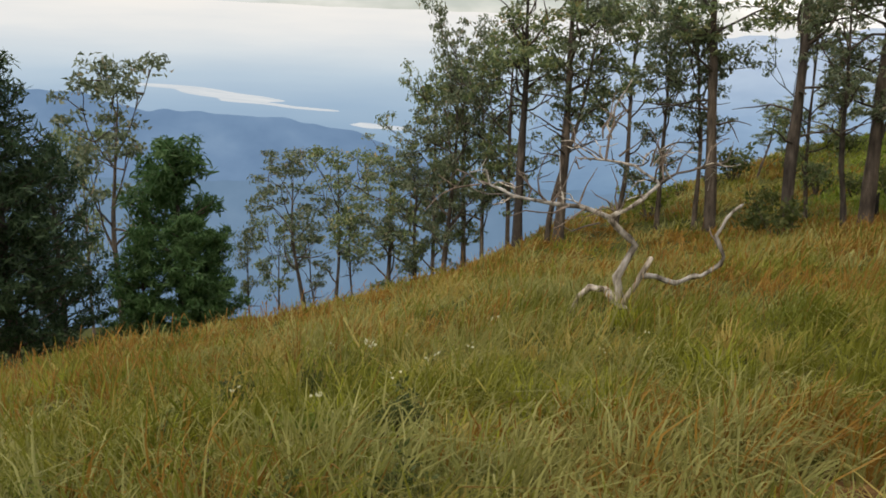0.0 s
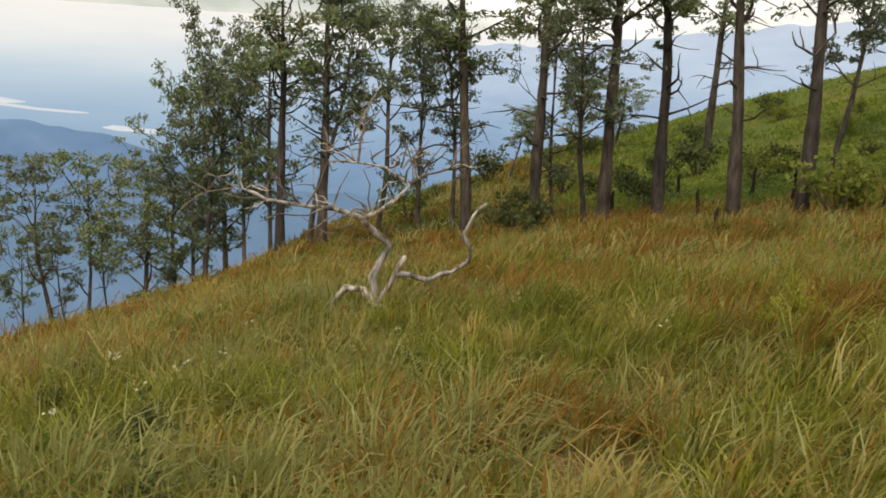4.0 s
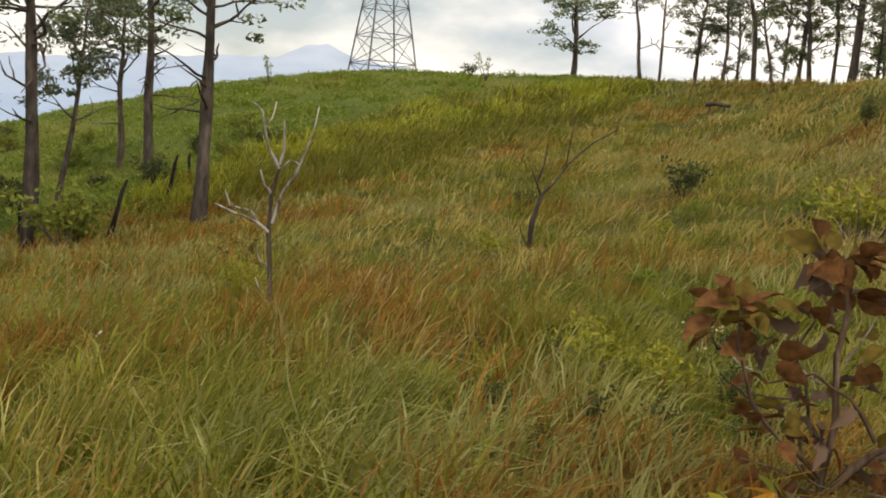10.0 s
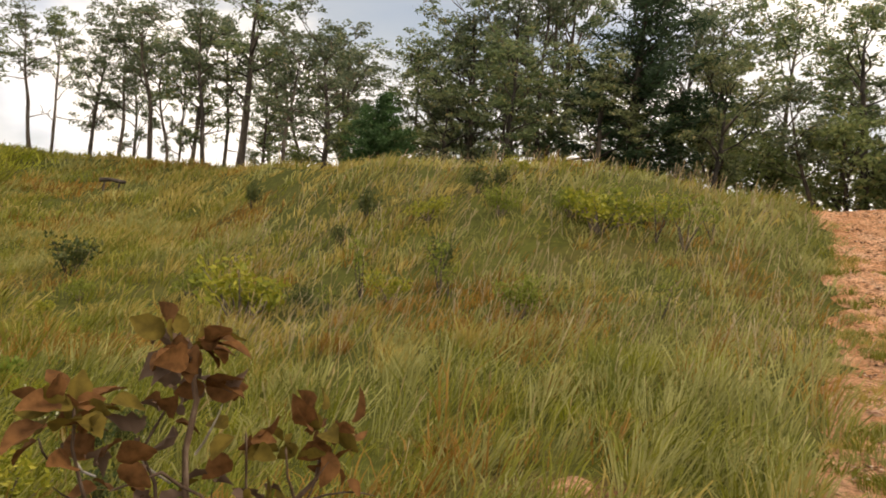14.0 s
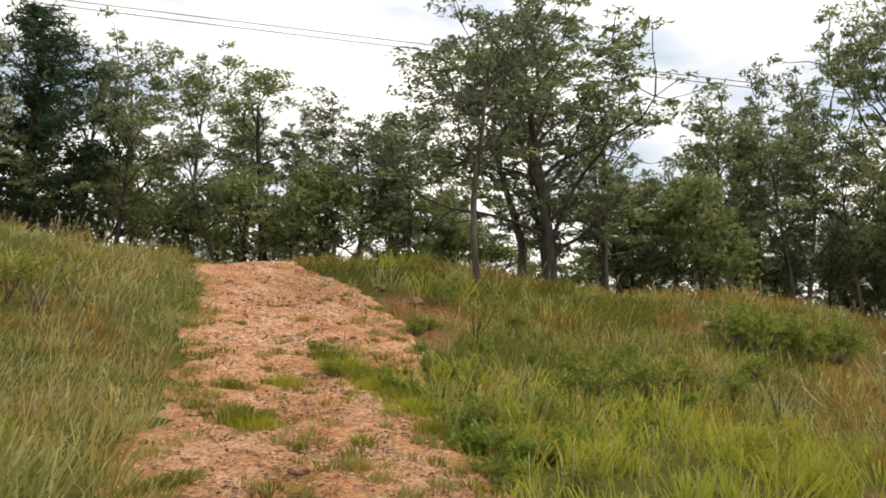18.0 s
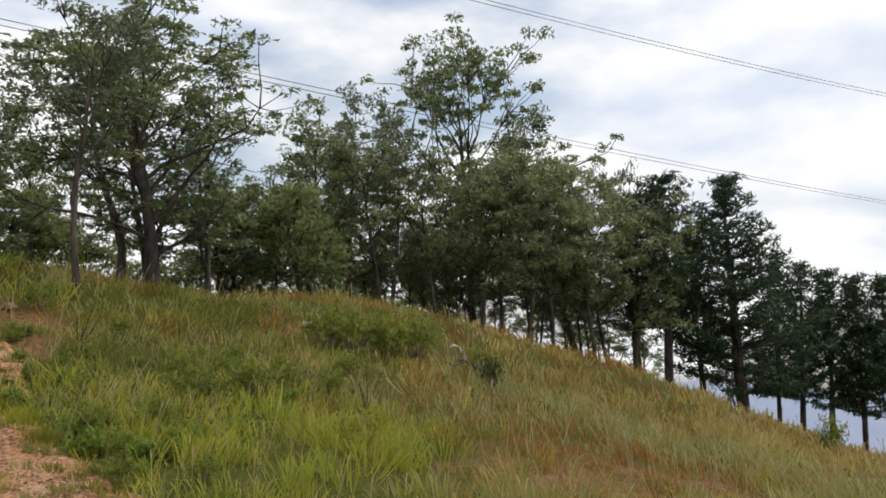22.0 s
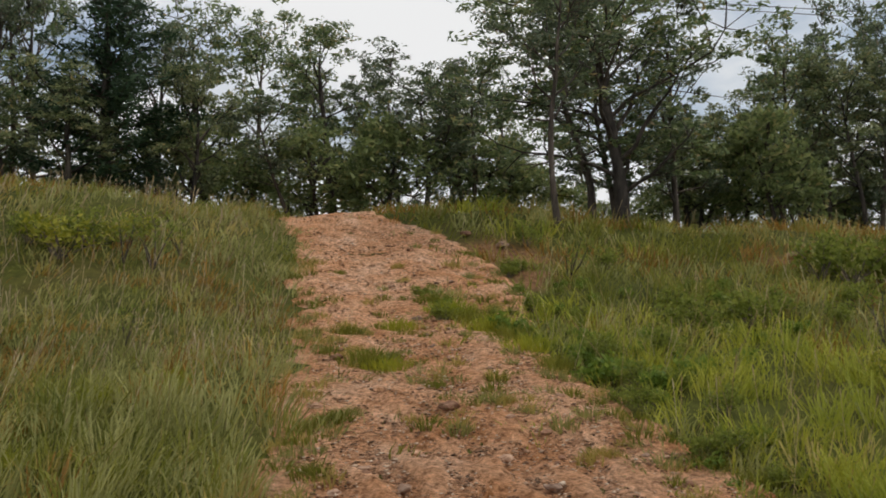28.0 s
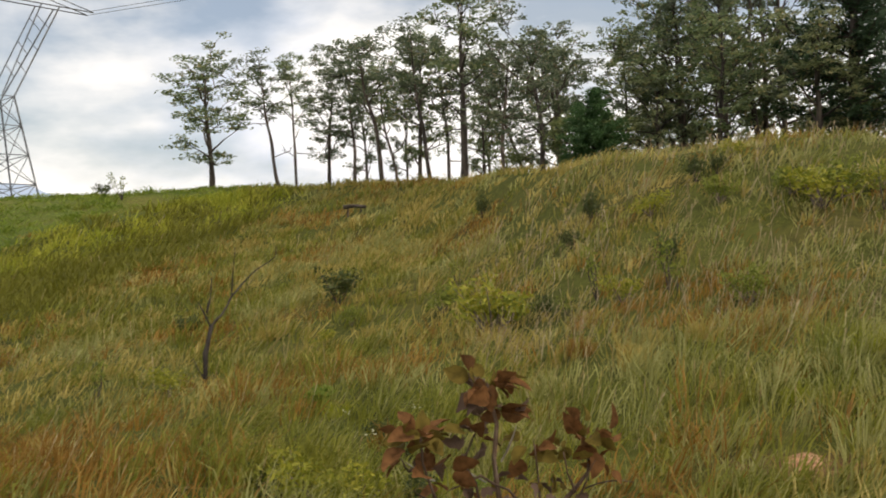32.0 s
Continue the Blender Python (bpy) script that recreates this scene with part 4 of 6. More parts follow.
M_GRASS["reed"] = grass_material("olive_reeds", [(0.0, (0.105, 0.104, 0.015)), (0.5, (0.200, 0.192, 0.024)), (1.0, (0.336, 0.312, 0.047))], [(0.3, (0.137, 0.141, 0.016)), (0.7, (0.262, 0.244, 0.034))])
M_GRASS["turf"] = grass_material("hill_turf", [(0.0, (0.098, 0.149, 0.018)), (0.5, (0.207, 0.282, 0.032)), (1.0, (0.368, 0.414, 0.063))], [(0.3, (0.103, 0.172, 0.021)), (0.52, (0.207, 0.265, 0.034)), (0.7, (0.345, 0.299, 0.052))])
KINDS = ("green", "straw", "rust", "grey", "lush", "reed", "turf")
GRASS_LABEL = dict(green="olive green hillside grass in loose tufts", straw="dry straw-coloured grass with bent blades", rust="rust-brown dead grass in patches",
                   grey="pale grey-green bunch grass", lush="fresh bright green grass beside the track", turf="short bright green turf on the upper hillside", reed="dense band of tall olive grass on the hillside")


def soft(x, a, b):
    return np.clip((x - a) / (b - a), 0, 1)


def patchy(x, y, s, o):
    return 0.5 + 0.5 * np.sin(x * s + 1.7 * np.sin(y * s * 0.7 + o)) * np.sin(y * s * 1.1 + 1.3 * np.sin(x * s * 0.8 + o * 2))


def upland(a, r):
    """Where the grass is short fresh turf: the upper hillside."""
    edge = np.interp(a, [20, 34, 41, 45, 48, 53, 57.5, 62, 70, 80], [25, 23.5, 25, 28, 32, 35, 38.5, 41.5, 44, 45]) + 0.6 * np.sin(a * 0.9)
    return soft(a, 18, 30) * (1 - soft(a, 72, 82)) * soft(r - edge, 0, 2.5)


def reedy(a, r):
    """The band of tall olive grass below the turf."""
    low = np.interp(a, [39, 45, 51, 55, 59.5, 64, 67, 72], [24, 22.6, 22.3, 22.8, 25.8, 29.8, 33.5, 37]) + 0.5 * np.sin(a * 1.3)
    high = np.interp(a, [39, 41, 45, 48, 53, 57.5, 62, 67, 72], [24, 25.5, 28.5, 32.5, 35.5, 39, 42, 43.5, 44])
    return soft(r - low, 0, 1.5) * (1 - soft(r - high, -0.5, 1.5)) * soft(a, 38.5, 42) * (1 - soft(a, 68, 74))


def near_to(a, r, a0, wa, r0, wr):
    return np.exp(-((a - a0) / wa) ** 2 - ((r - r0) / wr) ** 2)


def blend(x, y):
    """The share of each kind of grass at a place."""
    r = np.hypot(x, y)
    a = (np.degrees(np.arctan2(x, y)) + 60) % 360 - 60
    west, hill, reed = 1 - soft(a, 45, 60), upland(a, r), reedy(a, r)
    east = soft(a, 122, 130)
    p = soft(patchy(x, y, 0.8, 0.0) + 0.25 * patchy(x, y, 3.1, 1.0), 0.35, 0.85)
    q = soft(patchy(x, y, 0.55, 2.0) + 0.25 * patchy(x, y, 2.7, 5.0), 0.4, 0.9)
    w3 = soft(patchy(x, y, 0.62, 5.5) + 0.3 * patchy(x, y, 2.2, 2.5), 0.62, 0.95)
    hump = soft(a, 78, 86) * (1 - soft(a, 110, 114)) * soft(r, 8.5, 12)
    south = soft(a, 154, 162)
    green = 0.8 + 1.0 * p - 0.3 * west * soft(r, 10, 15) - 0.5 * south
    straw = (0.20 + 0.85 * q + 2.0 * south * soft(r, 16.5, 19) + 0.5 * east * soft(r, 14, 18) + 0.25 * west * soft(r, 9, 14) + 1.1 * hump
             + 0.6 * soft(a, 44, 56) * (1 - soft(a, 82, 90)) * soft(r, 11, 15) - 0.4 * (1 - soft(a, 66, 78)) * (1 - soft(r, 6, 8)) + 0.8 * soft(a, 150, 158) * (1 - soft(r, 9, 12)))
    rust = (0.10 + (1.5 - 0.7 * west * (1 - soft(r, 6, 9))) * w3 * (1 - 0.7 * east) + 0.6 * hump + 0.9 * west * soft(r, 11, 15) * (1 - hill)
            + 9.0 * near_to(a, r, 54, 7, 9.6, 1.5) * (0.4 + 0.6 * q) + 3.6 * near_to(a, r, 94.5, 5, 12, 1.2) + 3.4 * near_to(a, r, 164, 8, 11.5, 2.6) + 1.3 * soft(a, 150, 158) * soft(r, 17, 20)
            + 2.0 * near_to(a, r, 148, 5, 11.5, 1.2) * q + 2.2 * near_to(a, r, 68, 5, 5.6, 0.9) * q + 2.0 * near_to(a, r, 22, 5, 4.8, 0.7) + 1.2 * south * soft(r, 21, 25)
            + 2.2 * near_to(a, r, 129, 3, 16.2, 1.0) + 1.6 * near_to(a, r, 146, 4, 18.2, 1.2) + 1.1 * east * soft(r, 11.5, 15) * q)
    grey = 0.60 + 0.9 * (1 - p) + 1.1 * soft(a, 84, 98) * (1 - east) * soft(r, 5, 6) + 1.7 * south * soft(r, 14.2, 15.2) * (1 - soft(r, 16.5, 17.8)) + 0.5 * west * (1 - soft(r, 5, 7))
    turf = 3.5 * hill
    sunny = 8.5 * reed * soft(r - np.interp(a, [41, 45, 48, 53, 57.5, 62, 67], [25.5, 28.5, 32.5, 35.5, 39, 42, 43.5]), -7.5, -2.5) * (0.3 + 0.9 * p)
    lush = 0.06 + sunny + 4.6 * east * (1 - soft(a, 148, 157)) * (1 - soft(r, 10, 14.5)) * (0.5 + 0.8 * p) + 0.3 * east + 2.0 * near_to(a, r, 129.5, 4, 20, 1.6)
    w = np.stack([green, straw, rust * (1 - 0.9 * hill), grey * (1 - hill), lush, 5.0 * reed, turf])
    w[0] *= 1 - 0.5 * hill
    w[1] *= 1 - 0.9 * hill
    w[:4] *= 1 - 0.6 * reed
    w = np.maximum(w, 0.0) ** 2.2
    return w / w.sum(0)


def tall_at(x, y):
    r = np.hypot(x, y)
    a = (np.degrees(np.arctan2(x, y)) + 60) % 360 - 60
    hill, reed = upland(a, r), reedy(a, r)
    h = 0.25 - 0.03 * (1 - soft(r, 6, 9)) + 0.17 * patchy(x, y, 0.6, 4.0) + 0.12 * patchy(x, y, 2.3, 1.0) + 0.06 * soft(r, 12, 16)
    hump = soft(a, 80, 88) * (1 - soft(a, 110, 114)) * soft(r, 8.5, 12)
    h = h * (1 - 0.28 * hump) * (1 - 0.55 * hill * (1 - 0.9 * patchy(x, y, 0.9, 2.2) ** 2)) * (1 - 0.22 * soft(r, 8, 12)) * (0.45 + 0.55 * soft(r, 1.5, 4.0))
    h = h * (1 + 0.6 * reed) * (1 + 0.5 * near_to(a, r, 129.5, 4, 20, 1.6)) * (1 - 0.45 * near_to(a, r, 166, 8, 12, 2))
    return h * (0.42 + 0.58 * soft(-trail_width(x, y), -0.1, 0.45))


def sow(count, seed, a0=-34, a1=188, r0=1.6, r1=62, power=1.0):
    """Tussocks of bent blades: their kinds, points and tones."""
    rng = np.random.default_rng(seed)
    tuft = 20
    n = count // tuft
    a = np.radians(rng.uniform(a0, a1, n))
    u = rng.random(n)
    r = r0 * (r1 / r0) ** u if power == 1.0 else (r0 ** (1 - power) + u * (r1 ** (1 - power) - r0 ** (1 - power))) ** (1 / (1 - power))
    x, y = r * np.sin(a), r * np.cos(a)
    tw = trail_width(x, y)
    verge = np.where(np.degrees(a) % 360 > 122, 0.9, 0.35)
    ok = rng.random(n) > soft(tw, -0.2, verge) ** 0.8 * 0.99
    ok &= rng.random(n) < 0.45 + 0.75 * patchy(x, y, 1.7, 3.0) + 0.5 * soft(r, 8, 20)
    ok &= (patchy(x, y, 6.3, 1.5) + 0.6 * patchy(x, y, 3.7, 4.2) > 0.62) | (rng.random(n) < 0.12 + 0.8 * soft(r, 8, 18))   # gaps between tussocks
    ok &= rng.random(n) > 0.72 * worn(x, y)
    x, y, r = x[ok], y[ok], r[ok]
    n = len(x)
    w = np.cumsum(blend(x, y), 0)
    kind = (rng.random(n)[None] > w).sum(0).clip(0, len(KINDS) - 1)
    size = (0.045 + 0.0065 * r) * (0.55 + 0.9 * rng.random(n))
    vigour = np.repeat(0.6 + 0.75 * rng.random(n), tuft)
    bow = np.repeat(rng.normal(size=(n, 2)) * 0.24, tuft, 0)
    tone = np.repeat(rng.random(n), tuft)
    x, y, kind, r, size = (np.repeat(t, tuft) for t in (x, y, kind, r, size))
    m = len(x)
    ox, oy = rng.normal(size=m) * size, rng.normal(size=m) * size
    x, y = x + ox, y + oy
    h = tall_at(x, y) * (0.5 + 0.7 * rng.random(m)) * vigour
    wid = np.maximum(0.012, 0.0012 * r) * (0.7 + 0.7 * rng.random(m))
    z = lie(x, y) - 0.02
    out = np.stack([ox, oy], 1) / (size[:, None] + 1e-6)
    wind = np.array([[0.24, -0.38]])
    az = (np.degrees(np.arctan2(x, y)) + 60) % 360 - 60
    hill = upland(az, r)
    lean = (out * 0.34 + wind + bow + rng.normal(size=(m, 2)) * (0.16 + 0.18 * soft(r, 7, 12) + 0.8 * hill)[:, None]) * h[:, None]
    ang = rng.random(m) * np.pi
    side = np.stack([np.cos(ang), np.sin(ang), np.zeros(m)], 1) * wid[:, None] * 0.5
    b = np.stack([x, y, z], 1)
    mid = b + np.concatenate([lean * 0.48, (h * 0.60)[:, None]], 1)
    flop = rng.normal(size=(m, 2)) * 0.12 * h[:, None]
    tip = b + np.concatenate([lean * 1.08 + flop, (h * (0.98 - 0.40 * np.minimum(1.3, (lean ** 2).sum(1) / h ** 2)))[:, None]], 1)
    v = np.stack([b - side, b + side, mid + side * 0.8, mid - side * 0.8, tip], 1)
    return kind, v, tone


def toned(me, tone):
    me.attributes.new("tone", "FLOAT", "POINT").data.foreach_set("value", np.asarray(tone, np.float32))
    return me


def lawn(count, seed):
    sown = [sow(count, seed, power=1.12), sow(80000, seed + 1, 18, 84, 19, 62, 1.0)]
    kind, v, tone = (np.concatenate([t[j] for t in sown]) for j in range(3))
    tri = np.array([[0, 1, 2], [0, 2, 3], [3, 2, 4]])
    for k, nm in enumerate(KINDS):
        vv = v[kind == k]
        f = (np.arange(len(vv))[:, None, None] * 5 + tri[None]).reshape(-1, 3)
        me = toned(mesh_from(nm + "_grass", vv.reshape(-1, 3), f, M_GRASS[nm]), np.repeat(tone[kind == k], 5))
        tagged(new(nm + "_grass", me), GRASS_LABEL[nm], "grass", kind="stuff")


lawn(540000, 9)


# ---------------------------------------------------------------- shrubs and weeds
def leaf_shape(L, W, mat, name="leaf", fold=0.25, curl=0.2, crumple=0.0):
    """A broad oval leaf with a folded midrib."""
    rows = 6
    v, f = [], []
    for i in range(rows + 1):
        t = i / rows
        w = W * 0.5 * math.sin(math.pi * (0.06 + 0.9 * t) ** 0.85)
        z = -curl * L * t * t
        k1, k2 = crumple * math.sin(i * 2.7 + L * 90), crumple * math.sin(i * 3.9 + W * 140)
        v += [(-w * (1 + k1), L * t, z + fold * w + k2 * W * 0.4), (0.1 * k2 * W, L * t, z), (w * (1 + k2), L * t, z + fold * w * 0.9 + k1 * W * 0.4)]
    for i in range(rows):
        for k in (0, 1):
            a = i * 3 + k
            f.append((a, a + 1, a + 4, a + 3))
    return mesh_from(name, v, f, mat, True)


def shrub_meshes(seed, h, w, stems, per, leaf, mat, bark, clump=0.16):
    rng = np.random.default_rng(seed)
    out, ends = [], []
    for k in range(stems):
        a = k * 2.4 + rng.random()
        q = wander(rng, (0, 0, -0.05), Vector((math.cos(a) * w / h, math.sin(a) * w / h, 1.0)), h * (0.7 + 0.4 * rng.random()), 4, 0.15, 0.05)
        wb = Wood().tube(q, [0.014, 0.011, 0.009, 0.006, 0.003], 4)
        out.append(("stem", wb.mesh("shrub_stem", bark)))
        ends += [q[-1], q[-2], q[-2].lerp(q[-1], 0.5), q[-3].lerp(q[-2], 0.5)]
    v, f = leaves(rng, np.array([tuple(e) for e in ends]), clump, per, leaf[0], leaf[1], -0.2, 0.9, True)
    out.append(("foliage", mesh_from("shrub_foliage", v, f, mat)))
    return out


S = {}
for i in range(2):
    S["yellow", i] = shrub_meshes(200 + i, 0.75, 0.5, 9, 16, (0.09, 0.035), M_YELLOW_SHRUB, M_GREYWOOD)
    S["green", i] = shrub_meshes(210 + i, 0.7, 0.55, 10, 18, (0.085, 0.04), M_SHRUB, M_GREYWOOD)
    S["dark", i] = shrub_meshes(220 + i, 0.7, 0.4, 8, 15, (0.09, 0.04), M_DARK_SHRUB, M_DARK_BARK)
    S["weed", i] = shrub_meshes(230 + i, 0.75, 0.22, 4, 6, (0.09, 0.03), M_SHRUB, M_DARK_BARK, 0.11)
    S["herb", i] = shrub_meshes(240 + i, 0.4, 0.35, 7, 10, (0.11, 0.055), M_FRESH_LEAF, M_SHRUB, 0.13)
SWORDS = dict(yellow=("yellow_shrub", "low yellow-green leafy shrub in the grass"), green=("green_shrub", "rounded green leafy shrub in tall grass"),
              dark=("dark_shrub", "dark leafy shrub on the grassy slope"), weed=("weed", "thin dark-stemmed weed above the grass"), herb=("broadleaf_herb", "bright green broad-leaved herb beside the track"))


def shrub(kind, i, az, r, size, wide=1.0):
    name, label = SWORDS[kind]
    m = Matrix.Translation(on_ground(az, r)) @ Matrix.Rotation(az * 0.9 + i, 4, "Z") @ Matrix.Diagonal((size * wide * 0.8, size * wide * 0.8, size * 0.95, 1))
    ob = base(name, m, label, "shrub" if kind not in ("weed", "herb") else "weed", "shrubs on the slope")
    for nm, me in S[kind, i]:
        part(nm, me, ob)


for row in (("yellow", 0, 70.9, 6.5, 0.72, 1.2), ("yellow", 1, 72.4, 6.3, 0.62, 1.2), ("yellow", 1, 69.4, 6.9, 0.6, 1.1), ("dark", 0, 74.2, 18.2, 1.25, 1.1), ("yellow", 1, 83.4, 12.5, 1.25, 1.2), ("green", 0, 84.4, 12.8, 0.9, 1.0), ("yellow", 0, 104.0, 14.6, 1.15, 1.4), ("green", 1, 105.2, 15.0, 0.8, 1.2),
            ("yellow", 1, 107.6, 15.0, 0.7, 1.4), ("weed", 0, 107.2, 14.3, 1.15, 1.0), ("weed", 1, 108.8, 14.0, 1.2, 1.0), ("weed", 0, 110.4, 14.6, 1.0, 1.0), ("weed", 1, 90.2, 12.4, 1.1, 1.0), ("dark", 1, 90.4, 16.5, 0.9, 0.9), ("weed", 0, 94.6, 12.2, 1.1, 1.0)):
    shrub(*row)
for row in (("dark", 0, 96.9, 16.6, 0.75, 1.1), ("dark", 1, 98.2, 16.8, 0.6, 1.1), ("yellow", 0, 94.0, 15.5, 0.7, 1.3), ("dark", 1, 83.8, 23.5, 1.0, 0.9), ("weed", 1, 81.8, 16.5, 0.9, 1.0), ("green", 0, 102.3, 15.2, 0.8, 1.0), ("yellow", 0, 35.5, 7.4, 0.75, 0.5), ("yellow", 1, 34.4, 7.2, 0.5, 0.9),
            ("dark", 0, 20.0, 21.5, 1.7, 1.2), ("dark", 1, 18.6, 22.5, 1.3, 1.2), ("dark", 0, 30.0, 33, 2.2, 1.3), ("green", 1, 37.8, 20.5, 2.0, 1.2), ("green", 0, 38.6, 21.0, 1.7, 1.1), ("dark", 1, 28.0, 33, 1.8, 1.2), ("dark", 0, 17.4, 38, 2.4, 1.3)):
    shrub(*row)
for row in (("dark", 1, 25.8, 30, 1.6, 1.4), ("dark", 0, 33.4, 30, 1.7, 1.4), ("dark", 1, 27.2, 26, 1.4, 1.4), ("dark", 0, 22.0, 34, 1.8, 1.3), ("green", 1, 12.6, 30, 2.0, 1.2), ("yellow", 0, 49.2, 10.2, 0.75, 0.6), ("yellow", 1, 47.9, 10.3, 0.85, 0.5), ("weed", 0, 62.0, 46, 2.0, 1.0),
            ("dark", 1, 61.0, 48, 1.0, 1.6), ("weed", 1, 48.8, 48, 2.0, 1.0), ("green", 0, 149.4, 17.6, 1.5, 1.2), ("green", 1, 147.8, 17.2, 1.2, 1.2), ("green", 0, 151.6, 17.8, 1.2, 1.2), ("green", 1, 153.4, 18.4, 1.1, 1.1)):
    shrub(*row)
for row in (("green", 0, 143.5, 13.0, 0.9, 1.3), ("green", 1, 140.0, 12.5, 0.8, 1.3), ("herb", 0, 134.4, 9.7, 0.8, 1.1), ("herb", 1, 135.6, 9.9, 0.7, 1.1), ("herb", 1, 137.4, 9.2, 0.7, 1.1), ("herb", 0, 139.6, 10.0, 0.8, 1.0), ("green", 1, 131.0, 17.2, 0.7, 1.2), ("weed", 0, 133.4, 14.8, 1.1, 1.0), ("weed", 1, 150.3, 13.0, 1.2, 1.0),
            ("herb", 1, 129.5, 12.0, 0.8, 1.2), ("dark", 0, 158.0, 16.3, 1.0, 0.7), ("weed", 1, 157.4, 16.4, 1.1, 1.2), ("weed", 0, 158.1, 16.5, 1.2, 1.2), ("green", 1, 177.6, 24.0, 1.5, 0.6), ("yellow", 0, 150, 9.6, 0.8, 0.8), ("herb", 0, 72.0, 10.0, 0.7, 1.0), ("weed", 1, 59.0, 13.0, 0.8, 1.0)):
    shrub(*row)


rng = np.random.default_rng(92)
for k in range(26):
    shrub(("herb", "green", "herb")[k % 3], k % 2, 133 + 16 * rng.random(), 10.5 + 5.5 * rng.random(), 0.42 + 0.25 * rng.random(), 1.1)
rng = np.random.default_rng(93)
edge = 0
while edge < 46:   # low leafy weeds along the track's softer side
    az, r = 122 + 24 * rng.random(), 7.0 + 9.0 * rng.random()
    p = spot(az, r)
    if -1.0 < float(trail_width(p.x, p.y)) < 0.02:
        shrub(("herb", "green")[edge % 2], edge // 2 % 2, az, r, 0.22 + 0.2 * rng.random(), 1.3)
        edge += 1
rng = np.random.default_rng(91)
for k in range(26):
    shrub("dark" if k % 3 else "green", k % 2, 13 + 36 * rng.random(), 24 + 22 * rng.random(), 0.8 + 0.7 * rng.random(), 1.3)
for k in range(16):
    shrub(("weed", "dark", "yellow", "green")[k % 4], k % 2, 60 + 50 * rng.random(), 11 + 7 * rng.random(), 0.45 + 0.3 * rng.random(), 1.1)


for k in range(30):
    shrub(("herb", "dark", "weed")[k % 3], k % 2, -25 + 24 * rng.random(), 3.8 + 3.4 * rng.random(), 0.34 + 0.2 * rng.random(), 1.0)
for k in range(30):
    shrub(("dark", "herb", "weed", "dark")[k % 4], k % 2, 62 + 20 * rng.random(), 4.8 + 4.2 * rng.random(), 0.32 + 0.2 * rng.random(), 1.0)


# ---------------------------------------------------------------- the bleached dead tree
def branch_parts(ob, mat, rows, name="branch", sides=7, thin=1.0):
    """Each row: radius at the start, at the end, then points (across, up, deep)."""
    for r0, r1, pts in rows:
        fine = []
        for i in range(len(pts) - 1):
            a, b = Vector(pts[i]), Vector(pts[i + 1])
            fine += [a, a.lerp(b, 0.5) + Vector((0.012 * math.sin(i * 3.1), 0.01 * math.cos(i * 2.3), 0.01 * math.sin(i * 5)))]
        fine.append(Vector(pts[-1]))
        fine = [Vector((p.x, p.z, p.y)) for p in fine]
        n = len(fine)
        rad = [(r0 + (r1 - r0) * i / (n - 1)) * thin * (1 + 0.12 * math.sin(i * 2.1)) for i in range(n)]
        fine.append(fine[-1] + (fine[-1] - fine[-2]) * 0.15)
        part(name, Wood().tube(fine, rad + [0.001], sides).mesh("deadwood", mat), ob)


def facing(az, r, lift=0.0):
    return Matrix.Translation(on_ground(az, r, lift)) @ Matrix.Rotation(-radians(az), 4, "Z")


dead_tree = base("dead_tree", facing(10.8, 10.4, 0.02) @ Matrix.Scale(0.95, 4), "bleached leafless dead tree with crooked pale limbs", "dead tree")
branch_parts(dead_tree, M_DEADWOOD, [
    (0.058, 0.036, [(0.0, -0.25, 0), (0.0, 0.02, 0), (-0.07, 0.34, 0.03), (0.12, 0.72, 0.05), (-0.03, 0.86, 0.03), (-0.19, 1.03, 0.0)])], "trunk", 9, 0.92)
branch_parts(dead_tree, M_DEADWOOD, [
    (0.036, 0.012, [(-0.19, 1.03, 0), (-0.54, 1.16, -0.1), (-0.88, 1.2, -0.2), (-1.28, 1.25, -0.15), (-1.55, 1.36, -0.1), (-1.6, 1.52, -0.1)]),
    (0.032, 0.012, [(-0.17, 1.04, 0), (-0.03, 1.1, 0.1), (0.17, 1.23, 0.2), (0.35, 1.4, 0.3), (0.27, 1.47, 0.32), (0.07, 1.6, 0.35), (-0.27, 1.65, 0.4), (-0.56, 1.66, 0.4)]),
    (0.04, 0.034, [(0.0, 0.0, -0.05), (0.12, 0.25, -0.1), (0.2, 0.42, -0.12), (0.3, 0.62, -0.14)]),
    (0.038, 0.018, [(0.2, 0.4, -0.12), (0.36, 0.41, -0.14), (0.58, 0.36, -0.2), (0.72, 0.44, -0.22), (0.84, 0.47, -0.25), (1.03, 0.61, -0.25), (1.06, 0.7, -0.24), (0.97, 0.92, -0.2), (1.07, 1.12, -0.2), (1.22, 1.27, -0.2)]),
    (0.055, 0.03, [(0.0, 0.0, 0.02), (-0.2, 0.2, 0.0), (-0.37, 0.22, -0.05), (-0.5, 0.1, -0.05), (-0.55, -0.1, -0.05)]),
    (0.04, 0.025, [(-0.2, 0.2, 0.0), (-0.1, 0.08, -0.12), (0.06, 0.03, -0.18), (0.1, -0.1, -0.18)])], thin=0.9)
